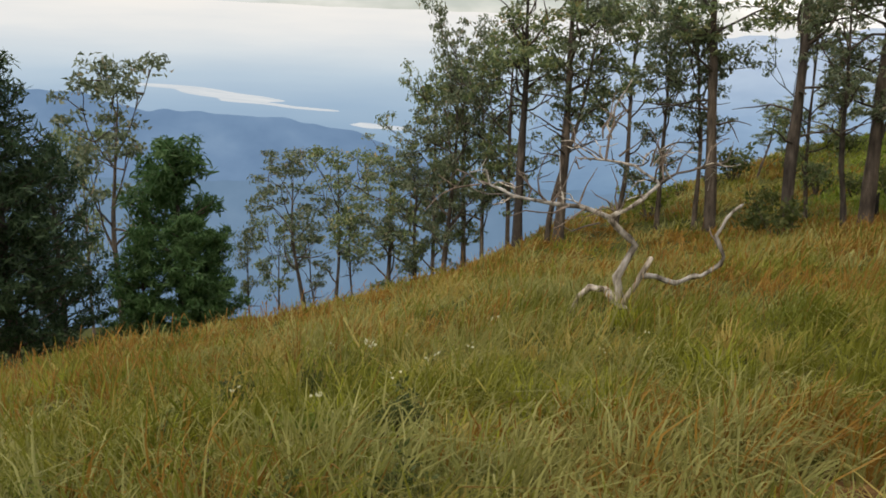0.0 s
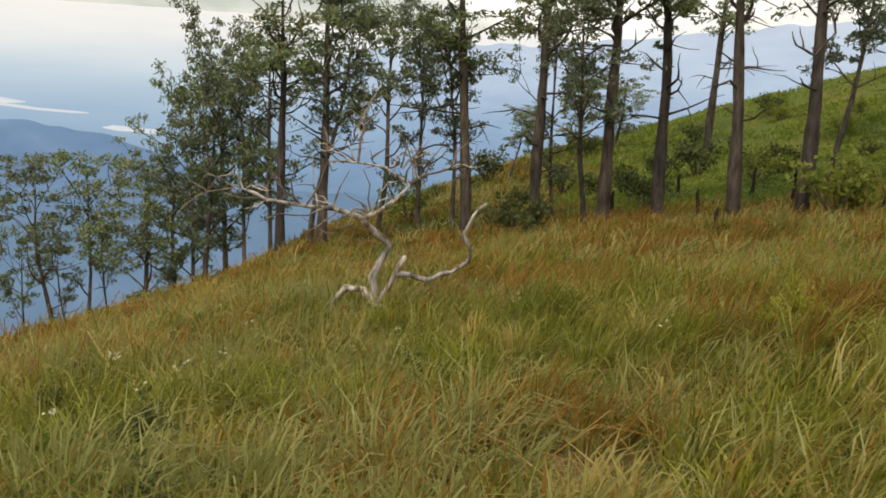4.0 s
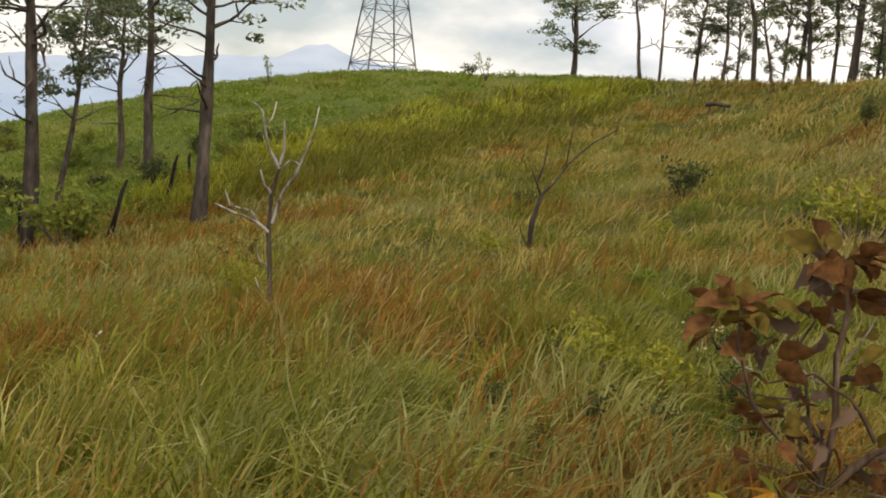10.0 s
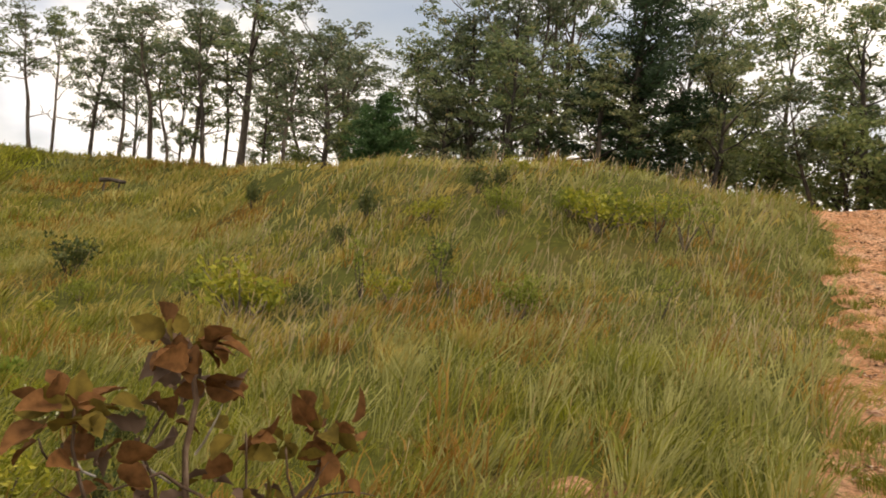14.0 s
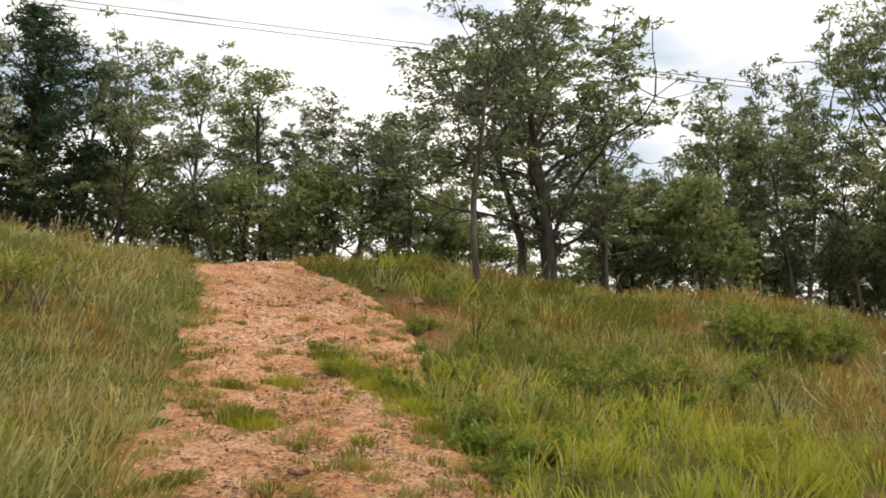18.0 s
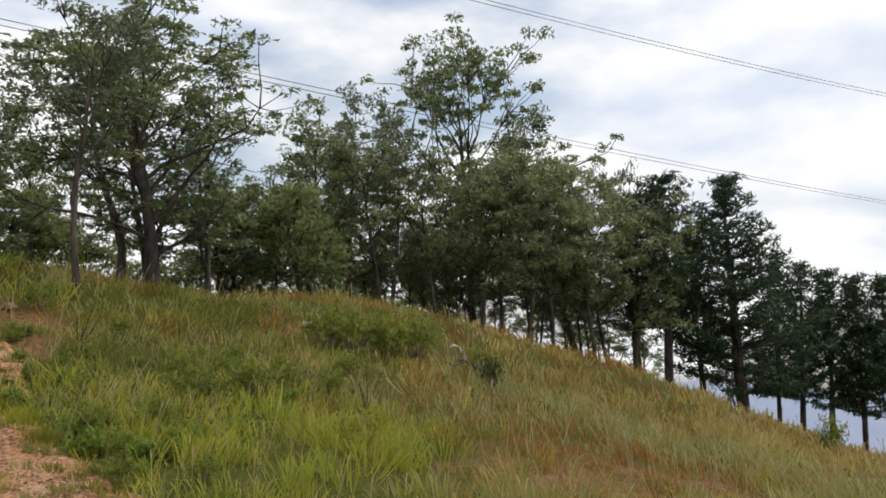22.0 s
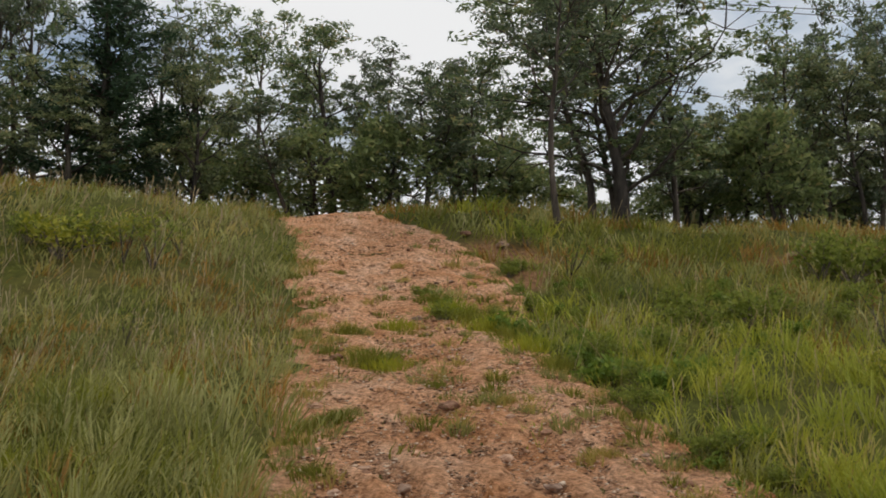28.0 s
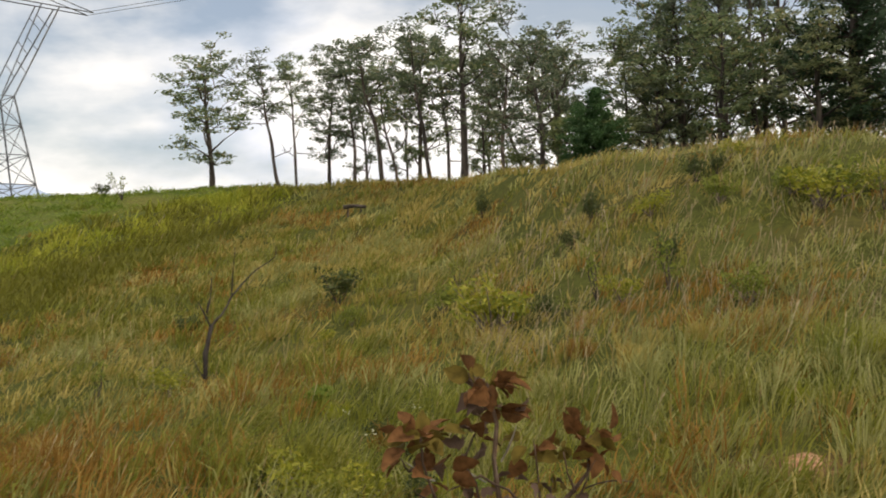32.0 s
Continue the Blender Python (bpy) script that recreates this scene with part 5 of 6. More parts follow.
branch_parts(dead_tree, M_GREYWOOD, [
    (0.02, 0.007, [(0.35, 1.4, 0.3), (0.54, 1.53, 0.35), (0.81, 1.6, 0.4), (0.9, 1.68, 0.4)]),
    (0.016, 0.005, [(-0.27, 1.65, 0.4), (-0.24, 1.94, 0.42), (-0.19, 2.14, 0.42), (-0.37, 2.27, 0.42)]),
    (0.01, 0.004, [(-0.19, 2.14, 0.42), (-0.03, 2.25, 0.45)]),
    (0.014, 0.004, [(-0.12, 1.7, 0.38), (0.02, 1.8, 0.4), (0.17, 1.94, 0.4)]),
    (0.012, 0.004, [(-0.3, 1.66, 0.4), (-0.5, 1.78, 0.45), (-0.64, 1.9, 0.45)]),
    (0.013, 0.004, [(-0.1, 1.08, 0.05), (-0.14, 1.25, 0.1), (-0.12, 1.42, 0.1), (-0.2, 1.6, 0.1)])], "twig", 5)
branch_parts(dead_tree, M_GREYWOOD, [
    (0.012, 0.004, [(-0.54, 1.16, -0.1), (-0.46, 1.4, 0), (-0.36, 1.58, 0.05)]),
    (0.014, 0.004, [(-0.6, 1.17, -0.1), (-0.8, 1.1, -0.3), (-1.1, 1.14, -0.5), (-1.3, 1.05, -0.5)]),
    (0.012, 0.004, [(-0.88, 1.2, -0.2), (-1.05, 1.36, -0.3), (-1.2, 1.55, -0.35), (-1.25, 1.7, -0.35)]),
    (0.011, 0.004, [(-1.28, 1.25, -0.15), (-1.6, 1.24, 0), (-1.8, 1.3, 0.05)]),
    (0.012, 0.004, [(0.17, 1.23, 0.2), (0.1, 1.4, 0.1), (0.02, 1.5, 0.05)]),
    (0.012, 0.004, [(0.54, 1.53, 0.35), (0.6, 1.72, 0.4), (0.72, 1.86, 0.4)]),
    (0.012, 0.004, [(1.0, 0.8, -0.22), (0.92, 0.92, -0.15), (0.9, 1.0, -0.1)]),
    (0.012, 0.004, [(-0.3, 0.95, 0.1), (-0.62, 0.82, 0.2), (-0.9, 0.98, 0.3)])], "twig", 5)

rng = np.random.default_rng(58)
for x, z, deep, dx, dz, n in ((-1.55, 1.36, -0.1, -0.6, 0.5, 4), (-1.2, 1.24, -0.15, -0.5, 0.8, 3), (-0.8, 1.19, -0.2, -0.3, 1.0, 3), (-0.45, 1.64, 0.4, -0.6, 0.4, 4), (0.1, 1.6, 0.35, 0.3, 0.9, 4), (0.8, 1.6, 0.4, 0.7, 0.5, 4), (-0.24, 1.9, 0.42, -0.2, 0.9, 3), (0.4, 1.44, 0.3, 0.6, 0.6, 3), (-0.1, 1.1, 0.05, 0.1, 1.0, 3), (-0.55, 1.15, -0.1, -0.5, -0.2, 2)):
    for k in range(n):
        d = Vector((dx + 0.45 * rng.normal(), 0.5 * rng.normal(), dz + 0.35 * rng.normal()))
        q = wander(rng, (x + 0.08 * rng.normal(), deep, z), d, 0.35 + 0.5 * rng.random(), 5, 0.42, 0.03)
        wb = Wood().tube(q, [0.011, 0.011, 0.009, 0.007, 0.006, 0.003], 4)
        wb.tube(wander(rng, q[2], (q[3] - q[2]) + Vector(rng.normal(size=3)) * 0.1, 0.28, 3, 0.3), [0.008, 0.007, 0.005, 0.003], 4)
        part("twig", wb.mesh("deadwood", (M_GREYWOOD, M_DEADWOOD)[k % 2]), dead_tree)

sapling = base("bare_sapling", facing(50.0, 9.4), "leafless pale sapling with forked upright twigs", "sapling", "bare saplings")
branch_parts(sapling, M_DARK_BARK, [(0.027, 0.016, [(0, -0.2, 0), (0, 0.42, 0), (-0.025, 0.77, 0.01), (-0.01, 1.13, 0), (0.05, 1.41, 0)])], "trunk")
branch_parts(sapling, M_DEADWOOD, [
    (0.017, 0.008, [(0.05, 1.41, 0), (0.09, 1.55, 0.02), (0.08, 1.83, 0.02)]),
    (0.018, 0.008, [(-0.025, 0.77, 0), (-0.21, 0.9, -0.05), (-0.51, 1.02, -0.1)]),
    (0.013, 0.006, [(-0.12, 0.84, 0), (-0.2, 0.96, 0.1), (-0.4, 1.0, 0.15), (-0.45, 1.14, 0.15)]),
    (0.014, 0.007, [(-0.01, 1.13, 0), (-0.08, 1.22, -0.05), (-0.12, 1.36, -0.1)]),
    (0.017, 0.007, [(0.05, 1.38, 0), (-0.05, 1.55, -0.03), (-0.09, 1.72, -0.05), (-0.12, 1.9, -0.08), (-0.21, 1.98, -0.1)]),
    (0.018, 0.012, [(0.0, 0.85, 0), (0.09, 1.16, 0.1), (0.21, 1.34, 0.15), (0.28, 1.52, 0.15)]),
    (0.011, 0.005, [(0.28, 1.52, 0.15), (0.35, 1.7, 0.15), (0.40, 1.98, 0.12)]),
    (0.011, 0.005, [(0.24, 1.42, 0.15), (0.14, 1.46, 0.12), (0.08, 1.40, 0.1)]),
    (0.010, 0.005, [(-0.10, 1.74, -0.05), (-0.03, 1.86, 0.0), (0.0, 2.0, 0.0)]),
    (0.012, 0.006, [(0.0, 0.4, 0), (-0.1, 0.5, 0.0), (-0.14, 0.62, 0.02)]),
    (0.010, 0.006, [(-0.02, 0.05, 0.02), (-0.08, 0.2, 0.02), (-0.13, 0.32, 0.0)])])
sapling2 = base("bare_sapling", facing(65.2, 12.4), "dark leafless sapling leaning with forked tips", "sapling", "bare saplings")
branch_parts(sapling2, M_DARK_BARK, [(0.042, 0.028, [(0, -0.3, 0), (0, 0.1, 0), (0.02, 0.46, 0), (0.12, 0.83, 0)])], "trunk")
branch_parts(sapling2, M_DARK_BARK, [
    (0.018, 0.004, [(0.12, 0.83, 0), (0.26, 0.97, 0), (0.4, 1.2, 0.05), (0.58, 1.39, 0.08), (0.76, 1.55, 0.1), (1.02, 1.71, 0.1), (1.04, 1.85, 0.1)]),
    (0.015, 0.006, [(0.1, 0.83, 0), (-0.04, 1.15, -0.05)]),
    (0.014, 0.006, [(0.06, 1.0, -0.03), (0.12, 1.2, -0.05), (0.15, 1.46, -0.05)]),
    (0.010, 0.004, [(0.4, 1.2, 0.05), (0.44, 1.55, 0.02), (0.48, 1.85, 0.0)]),
    (0.012, 0.005, [(0.0, 0.1, 0.0), (-0.08, 0.25, 0.02), (-0.14, 0.4, 0.02)])])

# ---------------------------------------------------------------- the russet shrub in the foreground
M_RUSSET = leafy("russet_leaves", [(0.0, (0.075, 0.032, 0.013)), (0.4, (0.139, 0.061, 0.022)), (0.75, (0.203, 0.099, 0.034)), (1.0, (0.243, 0.114, 0.040))], [(0.35, (0.070, 0.030, 0.011)), (0.65, (0.278, 0.128, 0.046))], 22.0, 0.6, 0.25, 0.75, 0.08)
M_OLIVE_LEAF = leafy("olive_brown_leaves", [(0.0, (0.10, 0.075, 0.016)), (1.0, (0.22, 0.155, 0.03))], [(0.35, (0.06, 0.045, 0.012)), (0.65, (0.24, 0.17, 0.035))], 22.0, 0.5, 0.3, 0.75, 0.08)
M_MAUVE = leafy("mauve_dead_leaves", [(0.0, (0.11, 0.07, 0.045)), (1.0, (0.21, 0.14, 0.10))], None, 1, 0, 0.15, 0.8, 0.05)
M_ORANGE = leafy("orange_leaves", [(0.0, (0.62, 0.22, 0.03)), (1.0, (0.75, 0.40, 0.05))], None, 1, 0, 0.3)
M_LEMON = leafy("yellow_leaves", [(0.0, (0.60, 0.50, 0.04)), (1.0, (0.70, 0.62, 0.08))], None, 1, 0, 0.3)
M_TWIG = barky("brown_twig", [(0.3, (0.07, 0.045, 0.03)), (0.55, (0.16, 0.11, 0.075)), (0.8, (0.34, 0.27, 0.21))], 25.0, (1, 1, 0.3))
U = 0.00145
russet = base("russet_shrub", facing(80.9, 4.4) @ Matrix.Scale(1.06, 4), "bare-stemmed shrub with big russet-brown leaves", "shrub")


def at(cx, cy, deep=0.0):
    return ((cx - 450) * U, (960 - cy) * U, deep)


for r0, r1, pts in ((0.026, 0.013, [at(450, 1000), at(442, 800), at(462, 640), at(448, 480), at(464, 360), at(440, 230)]),
                    (0.012, 0.007, [at(440, 730, 0.02), at(400, 660, 0.04), at(385, 560, 0.05), at(350, 490, 0.06), at(392, 400, 0.08)]),
                    (0.014, 0.008, [at(445, 800), at(330, 690, -0.1), at(260, 600, -0.15), at(215, 450, -0.18), at(213, 370, -0.18)]),
                    (0.012, 0.006, [at(560, 690, 0.05), at(490, 580, 0.0), at(400, 520, -0.05), at(300, 555, -0.08)]),
                    (0.026, 0.010, [at(460, 830), at(560, 720, 0.05), at(690, 640, 0.1), at(770, 560, 0.12), at(785, 440, 0.12)]),
                    (0.010, 0.006, [at(600, 690, 0.08), at(595, 560, 0.05), at(585, 440, 0.02)]),
                    (0.010, 0.006, [at(690, 640, 0.1), at(650, 710, 0.0), at(655, 780, -0.05)]),
                    (0.010, 0.006, [at(340, 700, -0.1), at(400, 770, -0.14), at(465, 790, -0.14)]),
                    (0.009, 0.005, [at(215, 480, -0.18), at(170, 470, -0.2), at(150, 430, -0.2)]),
                    (0.009, 0.005, [at(720, 620, 0.1), at(690, 540, 0.02), at(680, 470, 0.0)])):
    branch_parts(russet, M_TWIG, [(r0 * 0.66, r1 * 0.66, pts)], "stem")
LEAF = [leaf_shape(0.125, 0.092, M_RUSSET, "leaf", 0.45, 0.3, 0.09), leaf_shape(0.115, 0.08, M_OLIVE_LEAF, "leaf", 0.5, 0.25, 0.1), leaf_shape(0.10, 0.065, M_MAUVE, "leaf", 0.9, 0.8, 0.3)]
rng = np.random.default_rng(31)


def leaf_spray(owner, centre, count, reach, kinds, size=1.0, up=0.55):
    for k in range(count):
        a = k * 2.4 + rng.random()
        d = Vector((math.cos(a), math.sin(a), up + 0.5 * rng.normal())).normalized()
        p = Vector((centre[0], centre[2], centre[1])) + d * reach * rng.random()
        ob = part("leaf", LEAF[kinds[k % len(kinds)]], owner)
        q = d.to_track_quat("Y", "Z").to_matrix().to_4x4() @ Matrix.Rotation(rng.normal() * 1.2, 4, "Y") @ Matrix.Rotation(rng.normal() * 0.4, 4, "X")
        s = size * (0.75 + 0.5 * rng.random())
        ob.matrix_local = Matrix.Translation(p) @ q @ Matrix.Scale(s, 4)


for cx, cy, deep, n, kinds in ((440, 235, 0, 12, (0, 1, 0, 0, 2)), (480, 330, 0.05, 5, (0, 2)), (213, 365, -0.18, 10, (0, 1, 0, 1)), (785, 440, 0.12, 8, (0, 1, 0)), (350, 620, -0.05, 5, (0, 1, 2)), (590, 460, 0.02, 4, (1, 0)),
                               (655, 760, -0.05, 4, (0, 2)), (310, 680, -0.1, 3, (0, 1)), (392, 400, 0.08, 4, (2, 0)), (150, 430, -0.2, 3, (1, 0)), (640, 620, 0.08, 4, (1, 2)), (330, 560, 0.0, 2, (2, 0)), (420, 690, 0.0, 3, (2, 0)), (700, 500, 0.02, 2, (1, 1)), (430, 850, -0.1, 4, (0, 2, 1)), (330, 800, -0.12, 5, (0, 0, 1)), (560, 820, 0.05, 4, (2, 0)), (720, 740, 0.1, 4, (0, 1)), (520, 560, 0.06, 3, (2, 1)), (260, 480, -0.16, 4, (0, 2)), (810, 520, 0.1, 3, (0, 0))):
    leaf_spray(russet, at(cx, cy, deep), int(n * 2.4), 0.12 if cy < 500 else 0.15, kinds, 0.9 if cy < 500 else 0.75, 0.1)
rng = np.random.default_rng(33)
for cx, cy, dx, dz in ((300, 640, -1, 0.1), (350, 590, -1, -0.3), (560, 760, 1, 0.2), (610, 700, 1, 0.5), (520, 820, 1, 0.1), (380, 780, -1, 0.2), (700, 650, 0.6, 0.9), (650, 680, -0.3, 1), (420, 560, -0.8, 0.7), (470, 480, 0.8, 0.6), (560, 820, 1, -0.1), (250, 560, -0.7, 0.3), (750, 600, 0.9, 0.1), (480, 650, 0.4, 0.9), (600, 800, 0.8, 0.4), (430, 840, -1, 0.3)):
    x, z, y = at(cx, cy, 0.06 * rng.normal())
    q = wander(rng, (x, y, z), Vector((dx, 0.4 * rng.normal(), dz)), 0.14 + 0.16 * rng.random(), 4, 0.25, 0.02)
    part("twig", Wood().tube(q, [0.005, 0.0045, 0.004, 0.003, 0.002], 5).mesh("twig", M_DEADWOOD if rng.random() < 0.55 else M_TWIG), russet)
rng = np.random.default_rng(35)
LEAF += [leaf_shape(0.12, 0.075, M_ORANGE, "leaf"), leaf_shape(0.12, 0.075, M_LEMON, "leaf"), leaf_shape(0.11, 0.06, M_SHRUB, "leaf")]
for cx, cz in ((-0.22, 0.62), (-0.38, 0.66), (-0.50, 0.60), (-0.16, 0.50), (0.20, 0.62)):
    leaf_spray(sapling, (cx, cz, 0.02), 6, 0.09, (1, 5, 1), 0.55, 0.2)
seedling = base("seedling", facing(76.6, 3.75), "small seedling with orange and yellow leaves", "plant")
branch_parts(seedling, M_GREYWOOD, [(0.006, 0.003, [(0, -0.05, 0), (0.01, 0.12, 0), (0.0, 0.28, 0.01)])], "stem")
leaf_spray(seedling, (0, 0.26, 0), 7, 0.03, (3, 4, 5, 4), 0.9, 0.6)
seedling2 = base("seedling", facing(78.4, 3.95), "small seedling with a few orange leaves", "plant")
branch_parts(seedling2, M_GREYWOOD, [(0.006, 0.003, [(0, -0.05, 0), (0.01, 0.15, 0), (0.0, 0.30, 0.01)])], "stem")
leaf_spray(seedling2, (0, 0.28, 0), 5, 0.03, (5, 3, 5), 0.8, 0.6)
LEAF += [leaf_shape(0.05, 0.03, M_MAUVE, "petal")]
flower = base("white_flower", facing(-4.4, 7.0), "pale umbel flower on a thin stem in grass", "flower")
branch_parts(flower, M_SHRUB, [(0.005, 0.003, [(0, -0.05, 0), (0.02, 0.2, 0), (0.0, 0.34, 0.0)])], "stem")
M_PALE = leafy("pale_petals", [(0.0, (0.55, 0.52, 0.32)), (1.0, (0.75, 0.72, 0.50))], None, 1, 0, 0.3)
LEAF[6] = leaf_shape(0.06, 0.04, M_PALE, "petal")
leaf_spray(flower, (0, 0.34, 0), 9, 0.06, (6,), 0.55, 0.8)
for az, r, n in ((-1.0, 6.6, 5), (-0.4, 6.9, 4), (1.6, 7.4, 3), (-6.8, 8.0, 2), (3.0, 8.2, 3), (-3.0, 5.9, 3), (-12.5, 6.0, 2), (9.5, 6.4, 2), (12.0, 7.6, 2), (-7.5, 5.3, 2), (74.6, 7.6, 4), (76.0, 7.2, 4), (73.2, 8.3, 3), (77.4, 7.9, 3), (75.0, 6.6, 2), (78.8, 6.9, 3), (71.6, 7.4, 3), (28.0, 6.5, 2), (41.0, 7.0, 2)):
    weed_flower = base("white_flower", facing(az, r), "small whitish weed flower among the grass", "flower", "pale weed flowers")
    tall = 0.26 + 0.10 * rng.random()
    branch_parts(weed_flower, M_SHRUB, [(0.004, 0.002, [(0, -0.05, 0), (0.02, 0.15, 0), (0.0, tall, 0.0)])], "stem")
    leaf_spray(weed_flower, (0, tall, 0), n + 2, 0.06, (6,), 0.38, 0.6)

# ---------------------------------------------------------------- the old log and its weeds
log = base("fallen_branch", facing(157.4, 16.6, -0.12) @ Matrix.Scale(0.82, 4), "weathered fallen branch with a bent pale end", "log")
branch_parts(log, M_DEADWOOD, [(0.036, 0.022, [(-0.37, 0.62, 0.1), (-0.36, 0.78, 0.1), (-0.43, 0.93, 0.1), (-0.52, 1.02, 0.1), (-0.63, 1.06, 0.08), (-0.70, 1.02, 0.06)]),
                               (0.045, 0.03, [(0.02, 0.40, 0.1), (0.0, 0.56, 0.12), (0.08, 0.66, 0.12)])])
branch_parts(log, M_GREYWOOD, [(0.035, 0.05, [(-0.5, 0.76, 0.1), (-0.2, 0.62, 0.1), (0.05, 0.46, 0.1), (0.3, 0.28, 0.05), (0.55, -0.1, 0.05)])])
branch_parts(log, M_GREYWOOD, [(0.03, 0.012, [(-0.38, 0.7, 0.1), (-0.6, 0.6, 0.0), (-0.8, 0.72, 0.0)]), (0.02, 0.008, [(0.1, 0.42, 0.08), (0.25, 0.58, 0.05), (0.42, 0.62, 0.0)]), (0.025, 0.03, [(-0.2, 0.62, 0.1), (-0.25, 0.3, 0.12), (-0.2, -0.15, 0.12)])], "twig")
trough = base("fallen_log", facing(75.8, 33) @ Matrix.Scale(0.72, 4), "dark log lying across the grass on the crest", "log")
branch_parts(trough, M_DARK_BARK, [(0.11, 0.08, [(-0.55, 0.42, 0), (0.0, 0.46, 0), (0.6, 0.40, 0)])], "trunk")
branch_parts(trough, M_DARK_BARK, [(0.05, 0.04, [(-0.35, -0.1, 0), (-0.3, 0.42, 0)]), (0.05, 0.04, [(0.3, -0.1, 0), (0.36, 0.42, 0)])], "branch")
# burnt stumps on the hillside
for az, r, h, lean in ((25.1, 25, 1.0, 0), (35.4, 23, 1.5, 2), (40.2, 21.5, 1.9, 14), (44.4, 30, 0.9, 0), (31.2, 20, 0.75, 0), (43.3, 25.5, 1.7, 10), (30.2, 24, 0.9, -4), (48.3, 34, 0.9, 0), (39.2, 22, 1.1, 6), (29.0, 28, 0.8, 0), (54, 33, 0.6, 12), (33.2, 26, 1.1, 3)):
    st = base("burnt_stump", facing(az, r) @ Matrix.Rotation(radians(lean), 4, "Y"), "charred broken tree stump on the hillside", "stump", "burnt stumps")
    h *= 0.7
    branch_parts(st, M_CHAR, [(0.065, 0.03, [(0, -0.2, 0), (0.01, h * 0.4, 0), (0.0, h * 0.8, 0.01), (0.03, h, 0)])], "trunk")

# ---------------------------------------------------------------- pylon and its lines
pylon = base("lattice_pylon", facing(55.5, 118, 0.0) @ Matrix.Rotation(radians(24), 4, "Z"), "grey steel lattice pylon standing behind the crest", "pylon")


def strut(a, b, w=0.09, name="strut"):
    a, b = Vector(a), Vector(b)
    part(name, Wood().tube([a, b], [w * 0.8, w * 0.8], 4).mesh("strut", M_STEEL), pylon)


def half(z):
    return 4.4 - 2.6 * z / 20.0


WAIST = 20.0
levels = [-1.0, 3.0, 6.5, 9.5, 13.0, 16.5, WAIST]
for sx in (-1, 1):
    for sy in (-1, 1):
        strut((sx * half(-1), sy * half(-1), -1), (sx * half(WAIST), sy * half(WAIST), WAIST), 0.13, "leg")
for k in range(len(levels) - 1):
    z0, z1 = levels[k], levels[k + 1]
    h0, h1 = half(z0), half(z1)
    for s in (-1, 1):
        strut((-h1, s * h1, z1), (h1, s * h1, z1), 0.07)
        strut((s * h1, -h1, z1), (s * h1, h1, z1), 0.07)
        strut((-h0, s * h0, z0), (h1, s * h1, z1), 0.06)
        strut((h0, s * h0, z0), (-h1, s * h1, z1), 0.06)
        strut((s * h0, -h0, z0), (s * h1, h1, z1), 0.06)
        strut((s * h0, h0, z0), (s * h1, -h1, z1), 0.06)
hw = half(WAIST)
for s in (-1, 1):
    for sy in (-1, 1):
        strut((s * hw, sy * hw, WAIST), (s * 8.5, sy * 0.8, WAIST + 12), 0.11, "arm")
        strut((s * hw * 0.2, sy * hw, WAIST), (s * 6.2, sy * 0.8, WAIST + 12), 0.09, "arm")
        for t in (0.25, 0.5, 0.75):
            a = Vector((s * hw, sy * hw, WAIST)).lerp(Vector((s * 8.5, sy * 0.8, WAIST + 12)), t)
            b = Vector((s * hw * 0.2, sy * hw, WAIST)).lerp(Vector((s * 6.2, sy * 0.8, WAIST + 12)), t + 0.12)
            strut(a, b, 0.06)
for sy in (-0.8, 0.8):
    strut((-13, sy, WAIST + 12), (13, sy, WAIST + 12), 0.1, "crossarm")
    strut((-13, sy, WAIST + 12), (0, sy, WAIST + 15), 0.08, "crossarm")
    strut((13, sy, WAIST + 12), (0, sy, WAIST + 15), 0.08, "crossarm")


def sight(az, el, d):
    return spot(az, d, 1.6 + d * math.tan(radians(el)))


def cable(p, q, sag, gap, tip):
    for off in (0.0, gap):
        pts = [pylon.matrix_world @ Vector(tip) + Vector((0, 0, off))]
        for k in range(25):
            t = k / 24
            c = p.lerp(q, t)
            c.z -= sag * 4 * t * (1 - t) - off
            pts.append(c)
        ob = new("power_line", Wood().tube(pts, [0.033] * 26, 5).mesh("power_line", M_WIRE))
        tagged(ob, "thin grey overhead power line against the sky", "power line", "power lines")


cable(sight(105, 19.0, 66), sight(190, 4.7, 270), 2.0, 0.45, (13, 0.8, WAIST + 12))
cable(sight(139, 24.6, 78), sight(190, 10.0, 190), 1.5, 0.45, (-13, 0.8, WAIST + 12))


# ---------------------------------------------------------------- loose stones and seed heads
def stone_mesh(seed, mat):
    bm = bmesh.new()
    bmesh.ops.create_icosphere(bm, subdivisions=2, radius=1.0)
    for v in bm.verts:
        n = noise.noise(v.co * 1.3 + Vector((seed * 7.1, 0, 0)))
        v.co *= 1 + 0.45 * n
        v.co.z *= 0.6
    me = bpy.data.meshes.new("stone")
    bm.to_mesh(me)
    bm.free()
    me.materials.append(mat)
    return me


